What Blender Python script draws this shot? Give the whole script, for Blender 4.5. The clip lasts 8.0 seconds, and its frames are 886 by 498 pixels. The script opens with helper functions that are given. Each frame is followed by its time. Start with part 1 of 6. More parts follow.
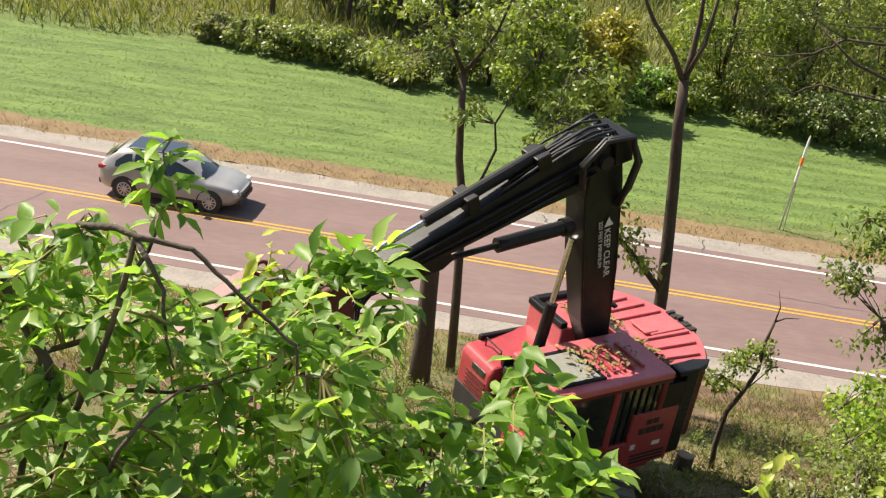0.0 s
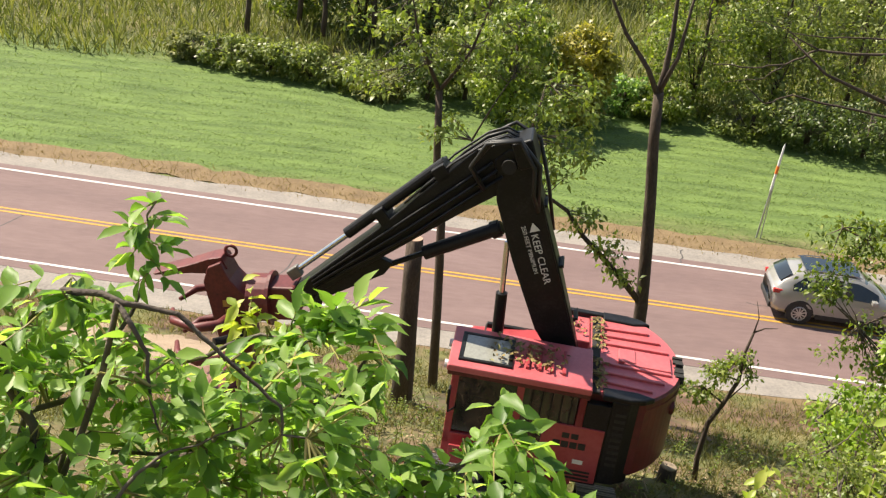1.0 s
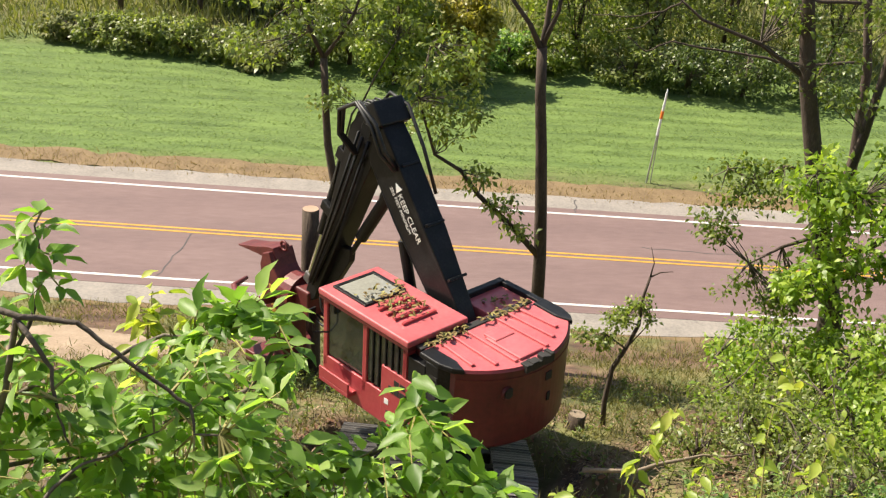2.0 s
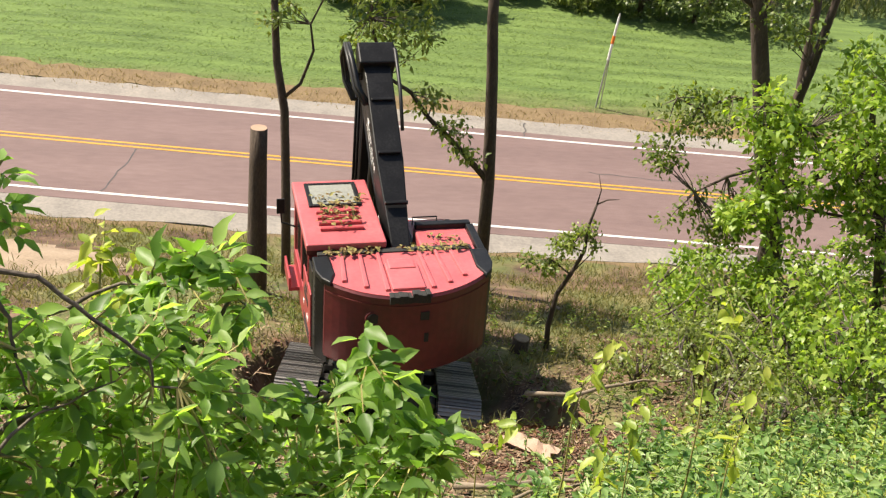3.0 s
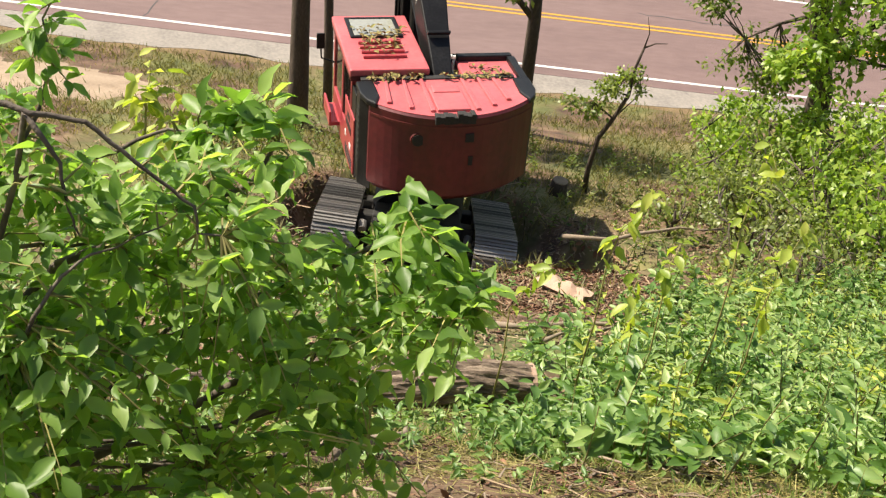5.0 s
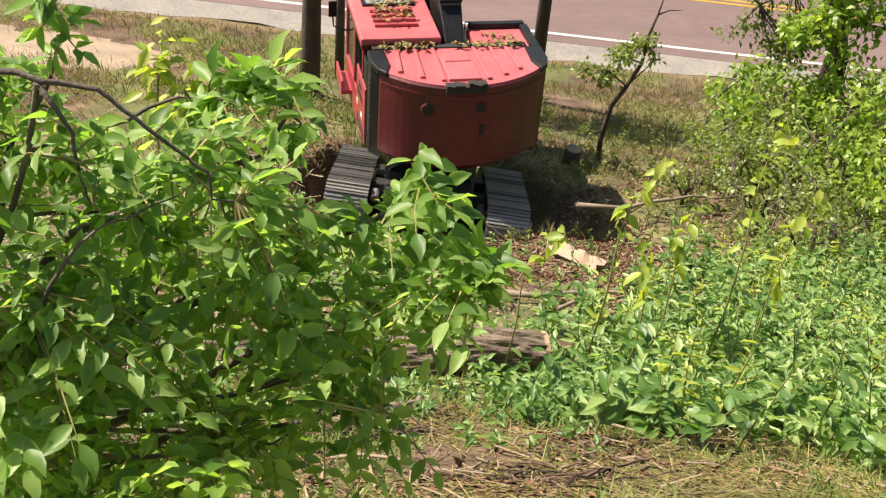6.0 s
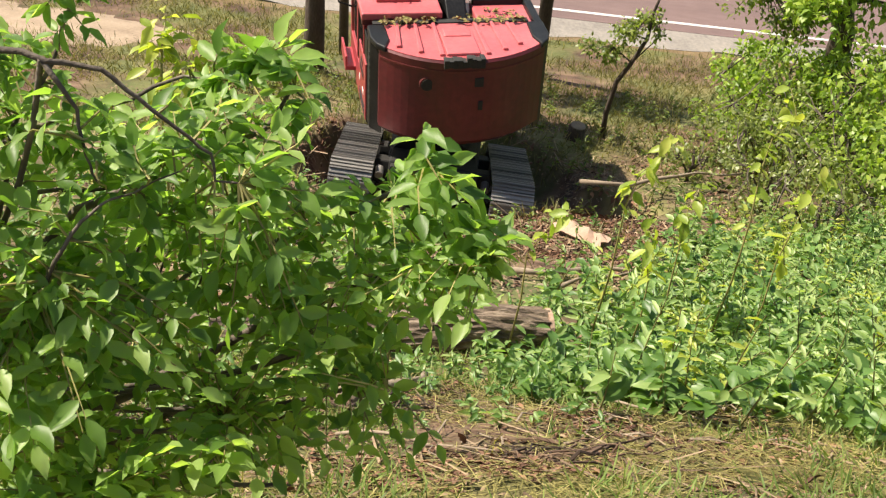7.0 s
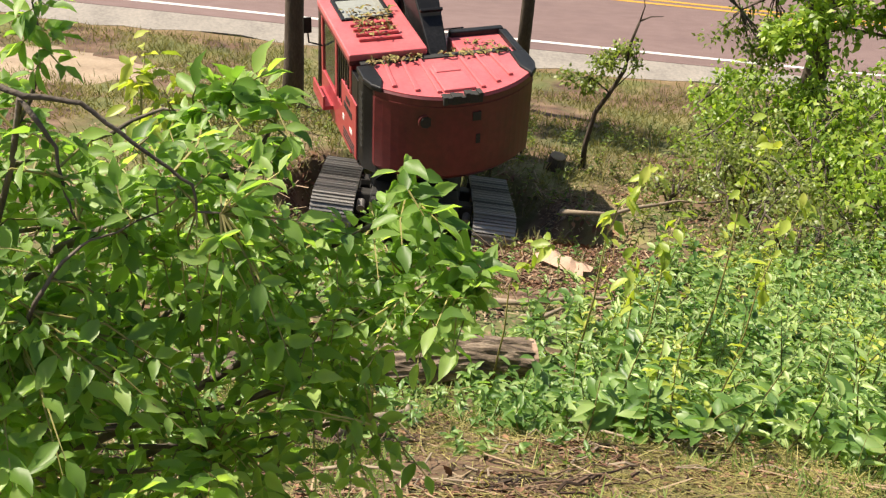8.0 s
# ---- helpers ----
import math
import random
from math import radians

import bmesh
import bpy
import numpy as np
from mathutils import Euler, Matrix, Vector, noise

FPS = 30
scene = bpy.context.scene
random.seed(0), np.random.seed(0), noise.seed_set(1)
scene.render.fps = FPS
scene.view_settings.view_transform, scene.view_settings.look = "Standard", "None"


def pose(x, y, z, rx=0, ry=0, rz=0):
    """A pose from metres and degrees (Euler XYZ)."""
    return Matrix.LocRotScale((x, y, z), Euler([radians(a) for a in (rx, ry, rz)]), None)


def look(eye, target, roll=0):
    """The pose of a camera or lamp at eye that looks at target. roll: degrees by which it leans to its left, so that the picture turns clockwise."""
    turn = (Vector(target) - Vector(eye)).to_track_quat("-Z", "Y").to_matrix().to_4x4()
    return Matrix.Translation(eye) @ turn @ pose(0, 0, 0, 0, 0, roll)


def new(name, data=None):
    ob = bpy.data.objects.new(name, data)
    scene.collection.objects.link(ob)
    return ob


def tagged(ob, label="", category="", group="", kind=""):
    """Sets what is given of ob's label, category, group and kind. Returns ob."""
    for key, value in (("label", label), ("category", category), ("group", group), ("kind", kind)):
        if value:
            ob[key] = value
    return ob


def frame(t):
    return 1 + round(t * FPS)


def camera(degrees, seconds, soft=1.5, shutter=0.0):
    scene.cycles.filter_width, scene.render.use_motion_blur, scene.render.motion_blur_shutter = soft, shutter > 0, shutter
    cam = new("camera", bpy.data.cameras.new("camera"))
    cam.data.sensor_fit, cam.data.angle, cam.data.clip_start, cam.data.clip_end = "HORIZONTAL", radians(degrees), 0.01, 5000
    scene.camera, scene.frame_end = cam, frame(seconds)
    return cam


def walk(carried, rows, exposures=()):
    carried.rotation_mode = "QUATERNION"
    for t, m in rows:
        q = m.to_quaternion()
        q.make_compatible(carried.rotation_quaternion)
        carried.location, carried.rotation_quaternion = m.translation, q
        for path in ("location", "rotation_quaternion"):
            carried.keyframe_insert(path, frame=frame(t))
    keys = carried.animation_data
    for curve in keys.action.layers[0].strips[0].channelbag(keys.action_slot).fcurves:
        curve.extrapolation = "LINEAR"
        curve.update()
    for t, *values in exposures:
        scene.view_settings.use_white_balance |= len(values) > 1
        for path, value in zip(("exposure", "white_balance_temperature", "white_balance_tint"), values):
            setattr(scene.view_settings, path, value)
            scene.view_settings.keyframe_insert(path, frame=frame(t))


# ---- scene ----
EYE = Vector((0.0, 0.0, 15.5))
cam = camera(42.0, 8.0, soft=1.3)


def aimed(t, yaw, pitch, roll, dx=0.0, dz=0.0):
    """A camera row: heading, tilt and lean in degrees, with a small drift of the eye."""
    return t, Matrix.Translation(EYE + Vector((dx, 0, dz))) @ pose(0, 0, 0, 90 + pitch, 0, yaw) @ pose(0, 0, 0, 0, 0, roll)


walk(cam, [
    aimed(0.0, 0.00, -24.00, 7.40, 0.06, -0.33),
    aimed(0.5, -0.67, -23.52, 6.93, 0.06, -0.27),
    aimed(1.0, -1.02, -23.27, 6.58, 0.05, -0.22),
    aimed(1.5, -2.85, -24.00, 5.47, 0.04, -0.20),
    aimed(1.7, -4.42, -24.41, 4.55, 0.04, -0.18),
    aimed(2.8, -10.83, -25.79, 7.35, 0.02, -0.10),
    aimed(3.0, -10.13, -28.39, 7.32, 0.01, -0.06),
    aimed(3.5, -9.38, -33.38, 8.51),
    aimed(4.0, -10.85, -34.26, 9.56),
    aimed(4.5, -9.96, -35.41, 9.38),
    aimed(5.0, -9.21, -36.69, 8.98),
    aimed(5.2, -9.08, -37.10, 8.92),
    aimed(6.5, -8.63, -38.98, 8.44),
    aimed(7.0, -8.66, -39.48, 8.52),
    aimed(7.5, -8.59, -37.99, 7.78),
    aimed(8.0, -9.48, -37.78, 8.08),
], exposures=[(0.0, 0.97, 7250, 10), (8.0, 0.97, 7250, 10)])

# ---- sky and sun ----
SUN_FROM = Vector((-0.66, 0.34, 0.88)).normalized()
world = bpy.data.worlds.new("sky")
scene.world = world
world.use_nodes = True
sky = world.node_tree.nodes.new("ShaderNodeTexSky")
sky.sky_type, sky.sun_disc = "NISHITA", False
sky.sun_elevation = math.asin(SUN_FROM.z)
sky.sun_rotation = math.atan2(SUN_FROM.x, SUN_FROM.y)
background = world.node_tree.nodes["Background"]
background.inputs["Strength"].default_value = 0.085
world.node_tree.links.new(sky.outputs["Color"], background.inputs["Color"])
sun = new("sun", bpy.data.lights.new("sun", "SUN"))
sun.data.energy, sun.data.angle, sun.data.color = 5.0, radians(0.6), (1.0, 0.95, 0.86)
sun.matrix_world = look(SUN_FROM * 200, (0, 0, 0))


# ---- materials ----
def material(name, colors, scale=3.0, rough=0.7, metal=0.0, bump=0.0, bump_scale=30.0, fine=0.0, per="", translucent=0.0, coat=0.0, stretch=(1, 1, 1), spread=0.0):
    """Principled material whose colour runs over the given ramp by two scales of noise, with relief.
    per: "object" or "island" varies the ramp by piece; fine: the share of the small noise."""
    m = bpy.data.materials.new(name)
    m.use_nodes = True
    nt = m.node_tree
    n, li = nt.nodes, nt.links
    bsdf = n["Principled BSDF"]
    tc = n.new("ShaderNodeTexCoord")
    mp = n.new("ShaderNodeMapping")
    mp.inputs["Scale"].default_value = stretch
    li.new(tc.outputs["Object"], mp.inputs["Vector"])

    def noise_at(s, detail=4.0):
        t = n.new("ShaderNodeTexNoise")
        t.inputs["Scale"].default_value, t.inputs["Detail"].default_value = s, detail
        li.new(mp.outputs["Vector"], t.inputs["Vector"])
        return t.outputs["Fac"]

    def maths(op, a, b):
        t = n.new("ShaderNodeMath")
        t.operation = op
        for k, v in enumerate((a, b)):
            if isinstance(v, (int, float)):
                t.inputs[k].default_value = v
            else:
                li.new(v, t.inputs[k])
        return t.outputs[0]

    fac = noise_at(scale)
    if fine:
        fac = maths("ADD", maths("MULTIPLY", fac, 1 - fine), maths("MULTIPLY", noise_at(scale * 9), fine))
    if per == "object":
        info = n.new("ShaderNodeObjectInfo")
        fac = maths("ADD", maths("MULTIPLY", fac, 0.5), maths("MULTIPLY", info.outputs["Random"], 0.5))
    elif per == "island":
        info = n.new("ShaderNodeNewGeometry")
        fac = maths("ADD", maths("MULTIPLY", fac, 0.45), maths("MULTIPLY", info.outputs["Random Per Island"], 0.55))
    ramp = n.new("ShaderNodeValToRGB")
    el = ramp.color_ramp.elements
    lo, hi = 0.28 - spread, 0.72 + spread
    el[0].position, el[1].position = lo, hi
    el[0].color, el[1].color = (*colors[0], 1), (*colors[-1], 1)
    for k, c in enumerate(colors[1:-1]):
        e = el.new(lo + (hi - lo) * (k + 1) / (len(colors) - 1))
        e.color = (*c, 1)
    li.new(fac, ramp.inputs["Fac"])
    li.new(ramp.outputs["Color"], bsdf.inputs["Base Color"])
    bsdf.inputs["Roughness"].default_value, bsdf.inputs["Metallic"].default_value = rough, metal
    bsdf.inputs["Coat Weight"].default_value = coat
    if bump:
        b = n.new("ShaderNodeBump")
        b.inputs["Strength"].default_value, b.inputs["Distance"].default_value = min(1.0, bump), 0.02
        li.new(noise_at(bump_scale, 6.0), b.inputs["Height"])
        li.new(b.outputs["Normal"], bsdf.inputs["Normal"])
    if translucent:
        tr = n.new("ShaderNodeBsdfTranslucent")
        mix = n.new("ShaderNodeMixShader")
        mix.inputs[0].default_value = translucent
        glow = n.new("ShaderNodeMix")
        glow.data_type, glow.blend_type = "RGBA", "MULTIPLY"
        glow.inputs["Factor"].default_value = 1.0
        li.new(ramp.outputs["Color"], glow.inputs["A"])
        glow.inputs["B"].default_value = (1.6, 1.7, 0.7, 1)
        li.new(glow.outputs["Result"], tr.inputs["Color"])
        li.new(bsdf.outputs[0], mix.inputs[1])
        li.new(tr.outputs[0], mix.inputs[2])
        li.new(mix.outputs[0], n["Material Output"].inputs["Surface"])
    return m


M = {}
M["asphalt"] = material("reddish_asphalt", [(0.13, 0.085, 0.082), (0.165, 0.108, 0.102), (0.20, 0.135, 0.128)], 0.5, 0.85, bump=0.3, bump_scale=90, fine=0.45, stretch=(0.4, 1.4, 1))
M["shoulder"] = material("grey_gravel_shoulder", [(0.17, 0.15, 0.135), (0.25, 0.225, 0.20), (0.33, 0.29, 0.25)], 1.2, 0.95, bump=0.5, bump_scale=60, fine=0.5)
M["line_white"] = material("white_road_paint", [(0.42, 0.41, 0.38), (0.72, 0.71, 0.68)], 2.5, 0.6, fine=0.5)
M["line_yellow"] = material("yellow_road_paint", [(0.40, 0.20, 0.03), (0.62, 0.33, 0.04)], 2.5, 0.6, fine=0.5)
M["tar"] = material("dark_crack_sealant", [(0.05, 0.045, 0.045), (0.09, 0.08, 0.08)], 5, 0.7)
M["skin_red"] = material("faded_red_enamel", [(0.25, 0.030, 0.036), (0.36, 0.048, 0.056), (0.44, 0.085, 0.09)], 1.3, 0.34, bump=0.05, bump_scale=14, fine=0.4, coat=0.15, spread=0.08)
M["skin_dark_red"] = material("grimy_dark_red_enamel", [(0.05, 0.010, 0.010), (0.11, 0.017, 0.017), (0.17, 0.028, 0.025)], 2.0, 0.5, bump=0.1, bump_scale=20, fine=0.5)
# darker copy of the red for the rear: grime plus shade in the colour
M["skin_shaded"] = material("grimy_shaded_red_enamel", [(0.040, 0.007, 0.008), (0.105, 0.012, 0.016), (0.175, 0.022, 0.027)], 0.9, 0.46, bump=0.06, bump_scale=10, fine=0.4, coat=0.1, spread=0.05)
# lighter copy for hood and cab tops: sunlight and sky sheen painted in
M["skin_lit"] = material("sunlit_red_enamel", [(0.40, 0.075, 0.085), (0.50, 0.11, 0.12), (0.56, 0.16, 0.165)], 1.6, 0.38, bump=0.05, bump_scale=14, fine=0.4, coat=0.1, spread=0.06)
M["black"] = material("worn_black_enamel", [(0.004, 0.004, 0.0045), (0.009, 0.009, 0.010), (0.026, 0.026, 0.027)], 3.0, 0.42, bump=0.08, bump_scale=25, fine=0.5, spread=0.05)
M["black"].node_tree.nodes["Principled BSDF"].inputs["Specular IOR Level"].default_value = 0.28
M["grease"] = material("dull_black_grime", [(0.008, 0.008, 0.008), (0.03, 0.027, 0.024)], 4.0, 0.75, bump=0.2, fine=0.5)
M["rubber"] = material("black_hose_rubber", [(0.008, 0.008, 0.008), (0.02, 0.02, 0.02)], 5.0, 0.5)
M["chrome"] = material("bright_chrome_rod", [(0.6, 0.6, 0.6), (0.75, 0.75, 0.75)], 3.0, 0.18, metal=1.0)
M["steel"] = material("worn_track_steel", [(0.10, 0.095, 0.09), (0.20, 0.19, 0.18), (0.30, 0.28, 0.26)], 4.0, 0.5, metal=0.6, bump=0.3, bump_scale=30, fine=0.5, per="object")
M["saw"] = material("rusty_saw_steel", [(0.12, 0.06, 0.04), (0.24, 0.14, 0.10), (0.34, 0.25, 0.2)], 4.0, 0.5, metal=0.5, bump=0.2, fine=0.5)
M["text_white"] = material("white_decal", [(0.6, 0.6, 0.58), (0.8, 0.8, 0.78)], 4.0, 0.5)
M["text_black"] = material("black_decal", [(0.012, 0.012, 0.012), (0.03, 0.03, 0.03)], 4.0, 0.5)
M["text_gold"] = material("worn_yellow_decal", [(0.25, 0.13, 0.02), (0.5, 0.30, 0.06)], 6.0, 0.6)
M["roof_glass"] = material("dusty_skylight", [(0.20, 0.20, 0.17), (0.32, 0.32, 0.28)], 2.0, 0.25, fine=0.5, coat=0.5)
M["dark_glass"] = material("dark_cab_glazing", [(0.012, 0.014, 0.013), (0.03, 0.035, 0.03)], 2.0, 0.08, coat=0.5)
M["litter"] = material("dry_leaf_litter", [(0.12, 0.075, 0.03), (0.22, 0.16, 0.05), (0.24, 0.23, 0.07)], 6.0, 0.8, per="island", spread=0.1)
M["bark"] = material("grey_brown_bark", [(0.024, 0.017, 0.013), (0.068, 0.048, 0.035), (0.14, 0.105, 0.078)], 5.0, 0.9, bump=1.0, bump_scale=14, fine=0.55, stretch=(1, 1, 0.25), spread=0.08)
M["bark_pale"] = material("furrowed_log_bark", [(0.025, 0.017, 0.012), (0.14, 0.10, 0.07), (0.29, 0.225, 0.165)], 20.0, 0.9, bump=1.0, bump_scale=24, fine=0.35, stretch=(0.22, 1, 1), spread=-0.06)
M["cut_wood"] = material("fresh_cut_wood", [(0.30, 0.19, 0.13), (0.45, 0.31, 0.23)], 5.0, 0.8, bump=0.2, fine=0.5)
M["twig"] = material("dark_twig_bark", [(0.035, 0.026, 0.020), (0.085, 0.066, 0.050), (0.19, 0.155, 0.12)], 8.0, 0.85, bump=0.4, bump_scale=60)
M["dead_wood"] = material("grey_dead_wood", [(0.16, 0.12, 0.085), (0.33, 0.26, 0.19)], 6.0, 0.9, bump=0.4, fine=0.5)


def leaf_mat(name, dark, mid, light, translucent=0.38, rough=0.42):
    return material(name, [dark, mid, light], 1.2, rough, per="island", translucent=translucent, spread=0.12)


M["leaf_near"] = leaf_mat("green_ash_leaf", (0.075, 0.160, 0.032), (0.205, 0.335, 0.080), (0.390, 0.520, 0.170), 0.58, 0.45)
M["leaf_olive"] = leaf_mat("olive_bush_leaf", (0.080, 0.110, 0.028), (0.175, 0.215, 0.060), (0.300, 0.330, 0.110), 0.4)
M["leaf_mid"] = leaf_mat("light_tree_leaf", (0.070, 0.110, 0.022), (0.170, 0.225, 0.045), (0.300, 0.340, 0.080), 0.42)
M["leaf_bright"] = leaf_mat("sunny_bush_leaf", (0.090, 0.160, 0.025), (0.220, 0.330, 0.050), (0.400, 0.480, 0.095), 0.48)
M["leaf_weed"] = leaf_mat("weed_leaf", (0.052, 0.120, 0.028), (0.140, 0.255, 0.066), (0.340, 0.440, 0.165), 0.42)
M["leaf_pale"] = leaf_mat("pale_weed_leaf", (0.110, 0.195, 0.060), (0.235, 0.350, 0.120), (0.440, 0.530, 0.230), 0.42)
M["leaf_yellow"] = leaf_mat("yellowing_leaf", (0.200, 0.280, 0.045), (0.360, 0.420, 0.080), (0.520, 0.510, 0.140), 0.45)
M["leaf_tree"] = leaf_mat("tree_leaf", (0.045, 0.080, 0.015), (0.120, 0.170, 0.028), (0.240, 0.280, 0.050), 0.42)
M["leaf_dark"] = leaf_mat("dark_bush_leaf", (0.035, 0.060, 0.016), (0.085, 0.125, 0.034), (0.160, 0.200, 0.058), 0.35)
M["leaf_gold"] = leaf_mat("autumn_leaf", (0.150, 0.155, 0.030), (0.310, 0.285, 0.058), (0.460, 0.390, 0.090))
M["grass_lawn"] = leaf_mat("mown_grass", (0.066, 0.112, 0.022), (0.135, 0.205, 0.046), (0.245, 0.305, 0.092), 0.35, 0.6)
M["grass_dry"] = leaf_mat("dry_grass", (0.170, 0.120, 0.055), (0.270, 0.200, 0.10), (0.360, 0.280, 0.140), 0.25, 0.7)
M["grass_field"] = leaf_mat("tall_field_grass", (0.090, 0.115, 0.030), (0.170, 0.190, 0.062), (0.285, 0.270, 0.115), 0.3, 0.7)
M["grass_slope"] = leaf_mat("slope_grass", (0.070, 0.085, 0.024), (0.165, 0.155, 0.058), (0.300, 0.245, 0.110), 0.3, 0.6)


def ground_material():
    """Soil and turf: the verge beyond the road is green, the bank brown and olive, blended by noise."""
    m = bpy.data.materials.new("ground_soil_and_turf")
    m.use_nodes = True
    n, li = m.node_tree.nodes, m.node_tree.links
    bsdf = n["Principled BSDF"]
    tc = n.new("ShaderNodeTexCoord")

    def tex(s):
        t = n.new("ShaderNodeTexNoise")
        t.inputs["Scale"].default_value, t.inputs["Detail"].default_value = s, 6.0
        li.new(tc.outputs["Object"], t.inputs["Vector"])
        return t.outputs["Fac"]

    def ramp(fac, stops):
        r = n.new("ShaderNodeValToRGB")
        e = r.color_ramp.elements
        e[0].position, e[0].color = stops[0][0], (*stops[0][1], 1)
        e[1].position, e[1].color = stops[-1][0], (*stops[-1][1], 1)
        for p, c in stops[1:-1]:
            k = e.new(p)
            k.color = (*c, 1)
        li.new(fac, r.inputs["Fac"])
        return r.outputs["Color"]

    soil = ramp(tex(1.6), [(0.3, (0.048, 0.027, 0.017)), (0.5, (0.115, 0.066, 0.041)), (0.7, (0.205, 0.130, 0.084))])
    turf = ramp(tex(0.8), [(0.3, (0.070, 0.085, 0.024)), (0.5, (0.120, 0.125, 0.040)), (0.7, (0.200, 0.170, 0.070))])
    mp = n.new("ShaderNodeMapping")
    mp.inputs["Scale"].default_value = (0.22, 1.3, 1.0)
    mp.inputs["Rotation"].default_value = (0, 0, 0.08)
    li.new(tc.outputs["Object"], mp.inputs["Vector"])
    rows_ = n.new("ShaderNodeTexNoise")
    rows_.inputs["Scale"].default_value, rows_.inputs["Detail"].default_value = 1.3, 5.0
    li.new(mp.outputs["Vector"], rows_.inputs["Vector"])
    lawn = ramp(rows_.outputs["Fac"], [(0.3, (0.066, 0.112, 0.024)), (0.7, (0.135, 0.205, 0.048))])
    mix1 = n.new("ShaderNodeMix")
    mix1.data_type = "RGBA"
    mask = ramp(tex(0.45), [(0.42, (0, 0, 0)), (0.58, (1, 1, 1))])
    li.new(mask, mix1.inputs["Factor"])
    li.new(soil, mix1.inputs["A"])
    li.new(turf, mix1.inputs["B"])
    sep = n.new("ShaderNodeSeparateXYZ")
    li.new(tc.outputs["Object"], sep.inputs[0])
    mr = n.new("ShaderNodeMapRange")
    mr.inputs["From Min"].default_value, mr.inputs["From Max"].default_value = 38.0, 41.5
    li.new(sep.outputs["Y"], mr.inputs["Value"])
    mix2 = n.new("ShaderNodeMix")
    mix2.data_type = "RGBA"
    li.new(mr.outputs["Result"], mix2.inputs["Factor"])
    li.new(mix1.outputs["Result"], mix2.inputs["A"])
    li.new(lawn, mix2.inputs["B"])
    mr2 = n.new("ShaderNodeMapRange")
    mr2.inputs["From Min"].default_value, mr2.inputs["From Max"].default_value = 54.0, 60.0
    li.new(sep.outputs["Y"], mr2.inputs["Value"])
    mix3 = n.new("ShaderNodeMix")
    mix3.data_type = "RGBA"
    li.new(mr2.outputs["Result"], mix3.inputs["Factor"])
    li.new(mix2.outputs["Result"], mix3.inputs["A"])
    li.new(turf, mix3.inputs["B"])
    li.new(mix3.outputs["Result"], bsdf.inputs["Base Color"])
    bsdf.inputs["Roughness"].default_value = 0.95
    b = n.new("ShaderNodeBump")
    b.inputs["Strength"].default_value, b.inputs["Distance"].default_value = 0.8, 0.05
    li.new(tex(7.0), b.inputs["Height"])
    li.new(b.outputs["Normal"], bsdf.inputs["Normal"])
    return m


M["ground"] = ground_material()


# ---- mesh helpers ----
class Geo:
    """Collects vertices and faces of one mesh."""

    def __init__(self):
        self.v, self.f = [], []

    def add(self, verts, faces):
        k = len(self.v)
        self.v += [tuple(p) for p in verts]
        self.f += [tuple(i + k for i in q) for q in faces]
        return self

    def box(self, x0, x1, y0, y1, z0, z1, m=None):
        p = [Vector((x, y, z)) for z in (z0, z1) for x, y in ((x0, y0), (x1, y0), (x1, y1), (x0, y1))]
        if m is not None:
            p = [m @ q for q in p]
        return self.add(p, [(3, 2, 1, 0), (4, 5, 6, 7), (0, 1, 5, 4), (1, 2, 6, 5), (2, 3, 7, 6), (3, 0, 4, 7)])

    def prism(self, outline, z0, z1, m=None):
        """An upright prism over a plan outline, counterclockwise."""
        n = len(outline)
        p = [Vector((x, y, z)) for z in (z0, z1) for x, y in outline]
        if m is not None:
            p = [m @ q for q in p]
        return self.add(p, [tuple(range(n))[::-1], tuple(range(n, 2 * n))] + [(i, (i + 1) % n, n + (i + 1) % n, n + i) for i in range(n)])

    def tube(self, pts, radii, n=8, closed=True):
        """A tapered round tube along points."""
        pts = [Vector(p) for p in pts]
        rings, side = [], None
        for i, p in enumerate(pts):
            d = (pts[min(i + 1, len(pts) - 1)] - pts[max(i - 1, 0)]).normalized()
            if side is None or abs(side.dot(d)) > 0.95:
                side = d.orthogonal()
            side = (side - d * side.dot(d)).normalized()
            up = d.cross(side)
            r = radii[i] if isinstance(radii, (list, tuple)) else radii
            rings.append([p + (side * math.cos(2 * math.pi * k / n) + up * math.sin(2 * math.pi * k / n)) * r for k in range(n)])
        faces = [(i * n + k, i * n + (k + 1) % n, (i + 1) * n + (k + 1) % n, (i + 1) * n + k) for i in range(len(pts) - 1) for k in range(n)]
        if closed:
            faces += [tuple(range(n))[::-1], tuple(range((len(pts) - 1) * n, len(pts) * n))]
        return self.add([q for ring in rings for q in ring], faces)

    def mesh(self, name, mat, bevel=0.0, smooth=False):
        me = bpy.data.meshes.new(name)
        me.from_pydata(self.v, [], self.f)
        if bevel:
            bm = bmesh.new()
            bm.from_mesh(me)
            edges = [e for e in bm.edges if len(e.link_faces) == 2 and e.calc_face_angle(0) > 0.5]
            bmesh.ops.bevel(bm, geom=edges, offset=bevel, segments=2, affect="EDGES", profile=0.5, clamp_overlap=True)
            bm.to_mesh(me)
            bm.free()
        if smooth:
            for p in me.polygons:
                p.use_smooth = True
        me.materials.append(mat)
        return me


def part(name, geo, mat, parent, label="", bevel=0.0, smooth=False, kind=""):
    """Links a Geo (or a mesh) as one mesh object under a thing or a part."""
    me = geo.mesh(name, mat, bevel, smooth) if isinstance(geo, Geo) else geo
    ob = new(name, me)
    ob.parent = parent
    return tagged(ob, label, kind=kind)


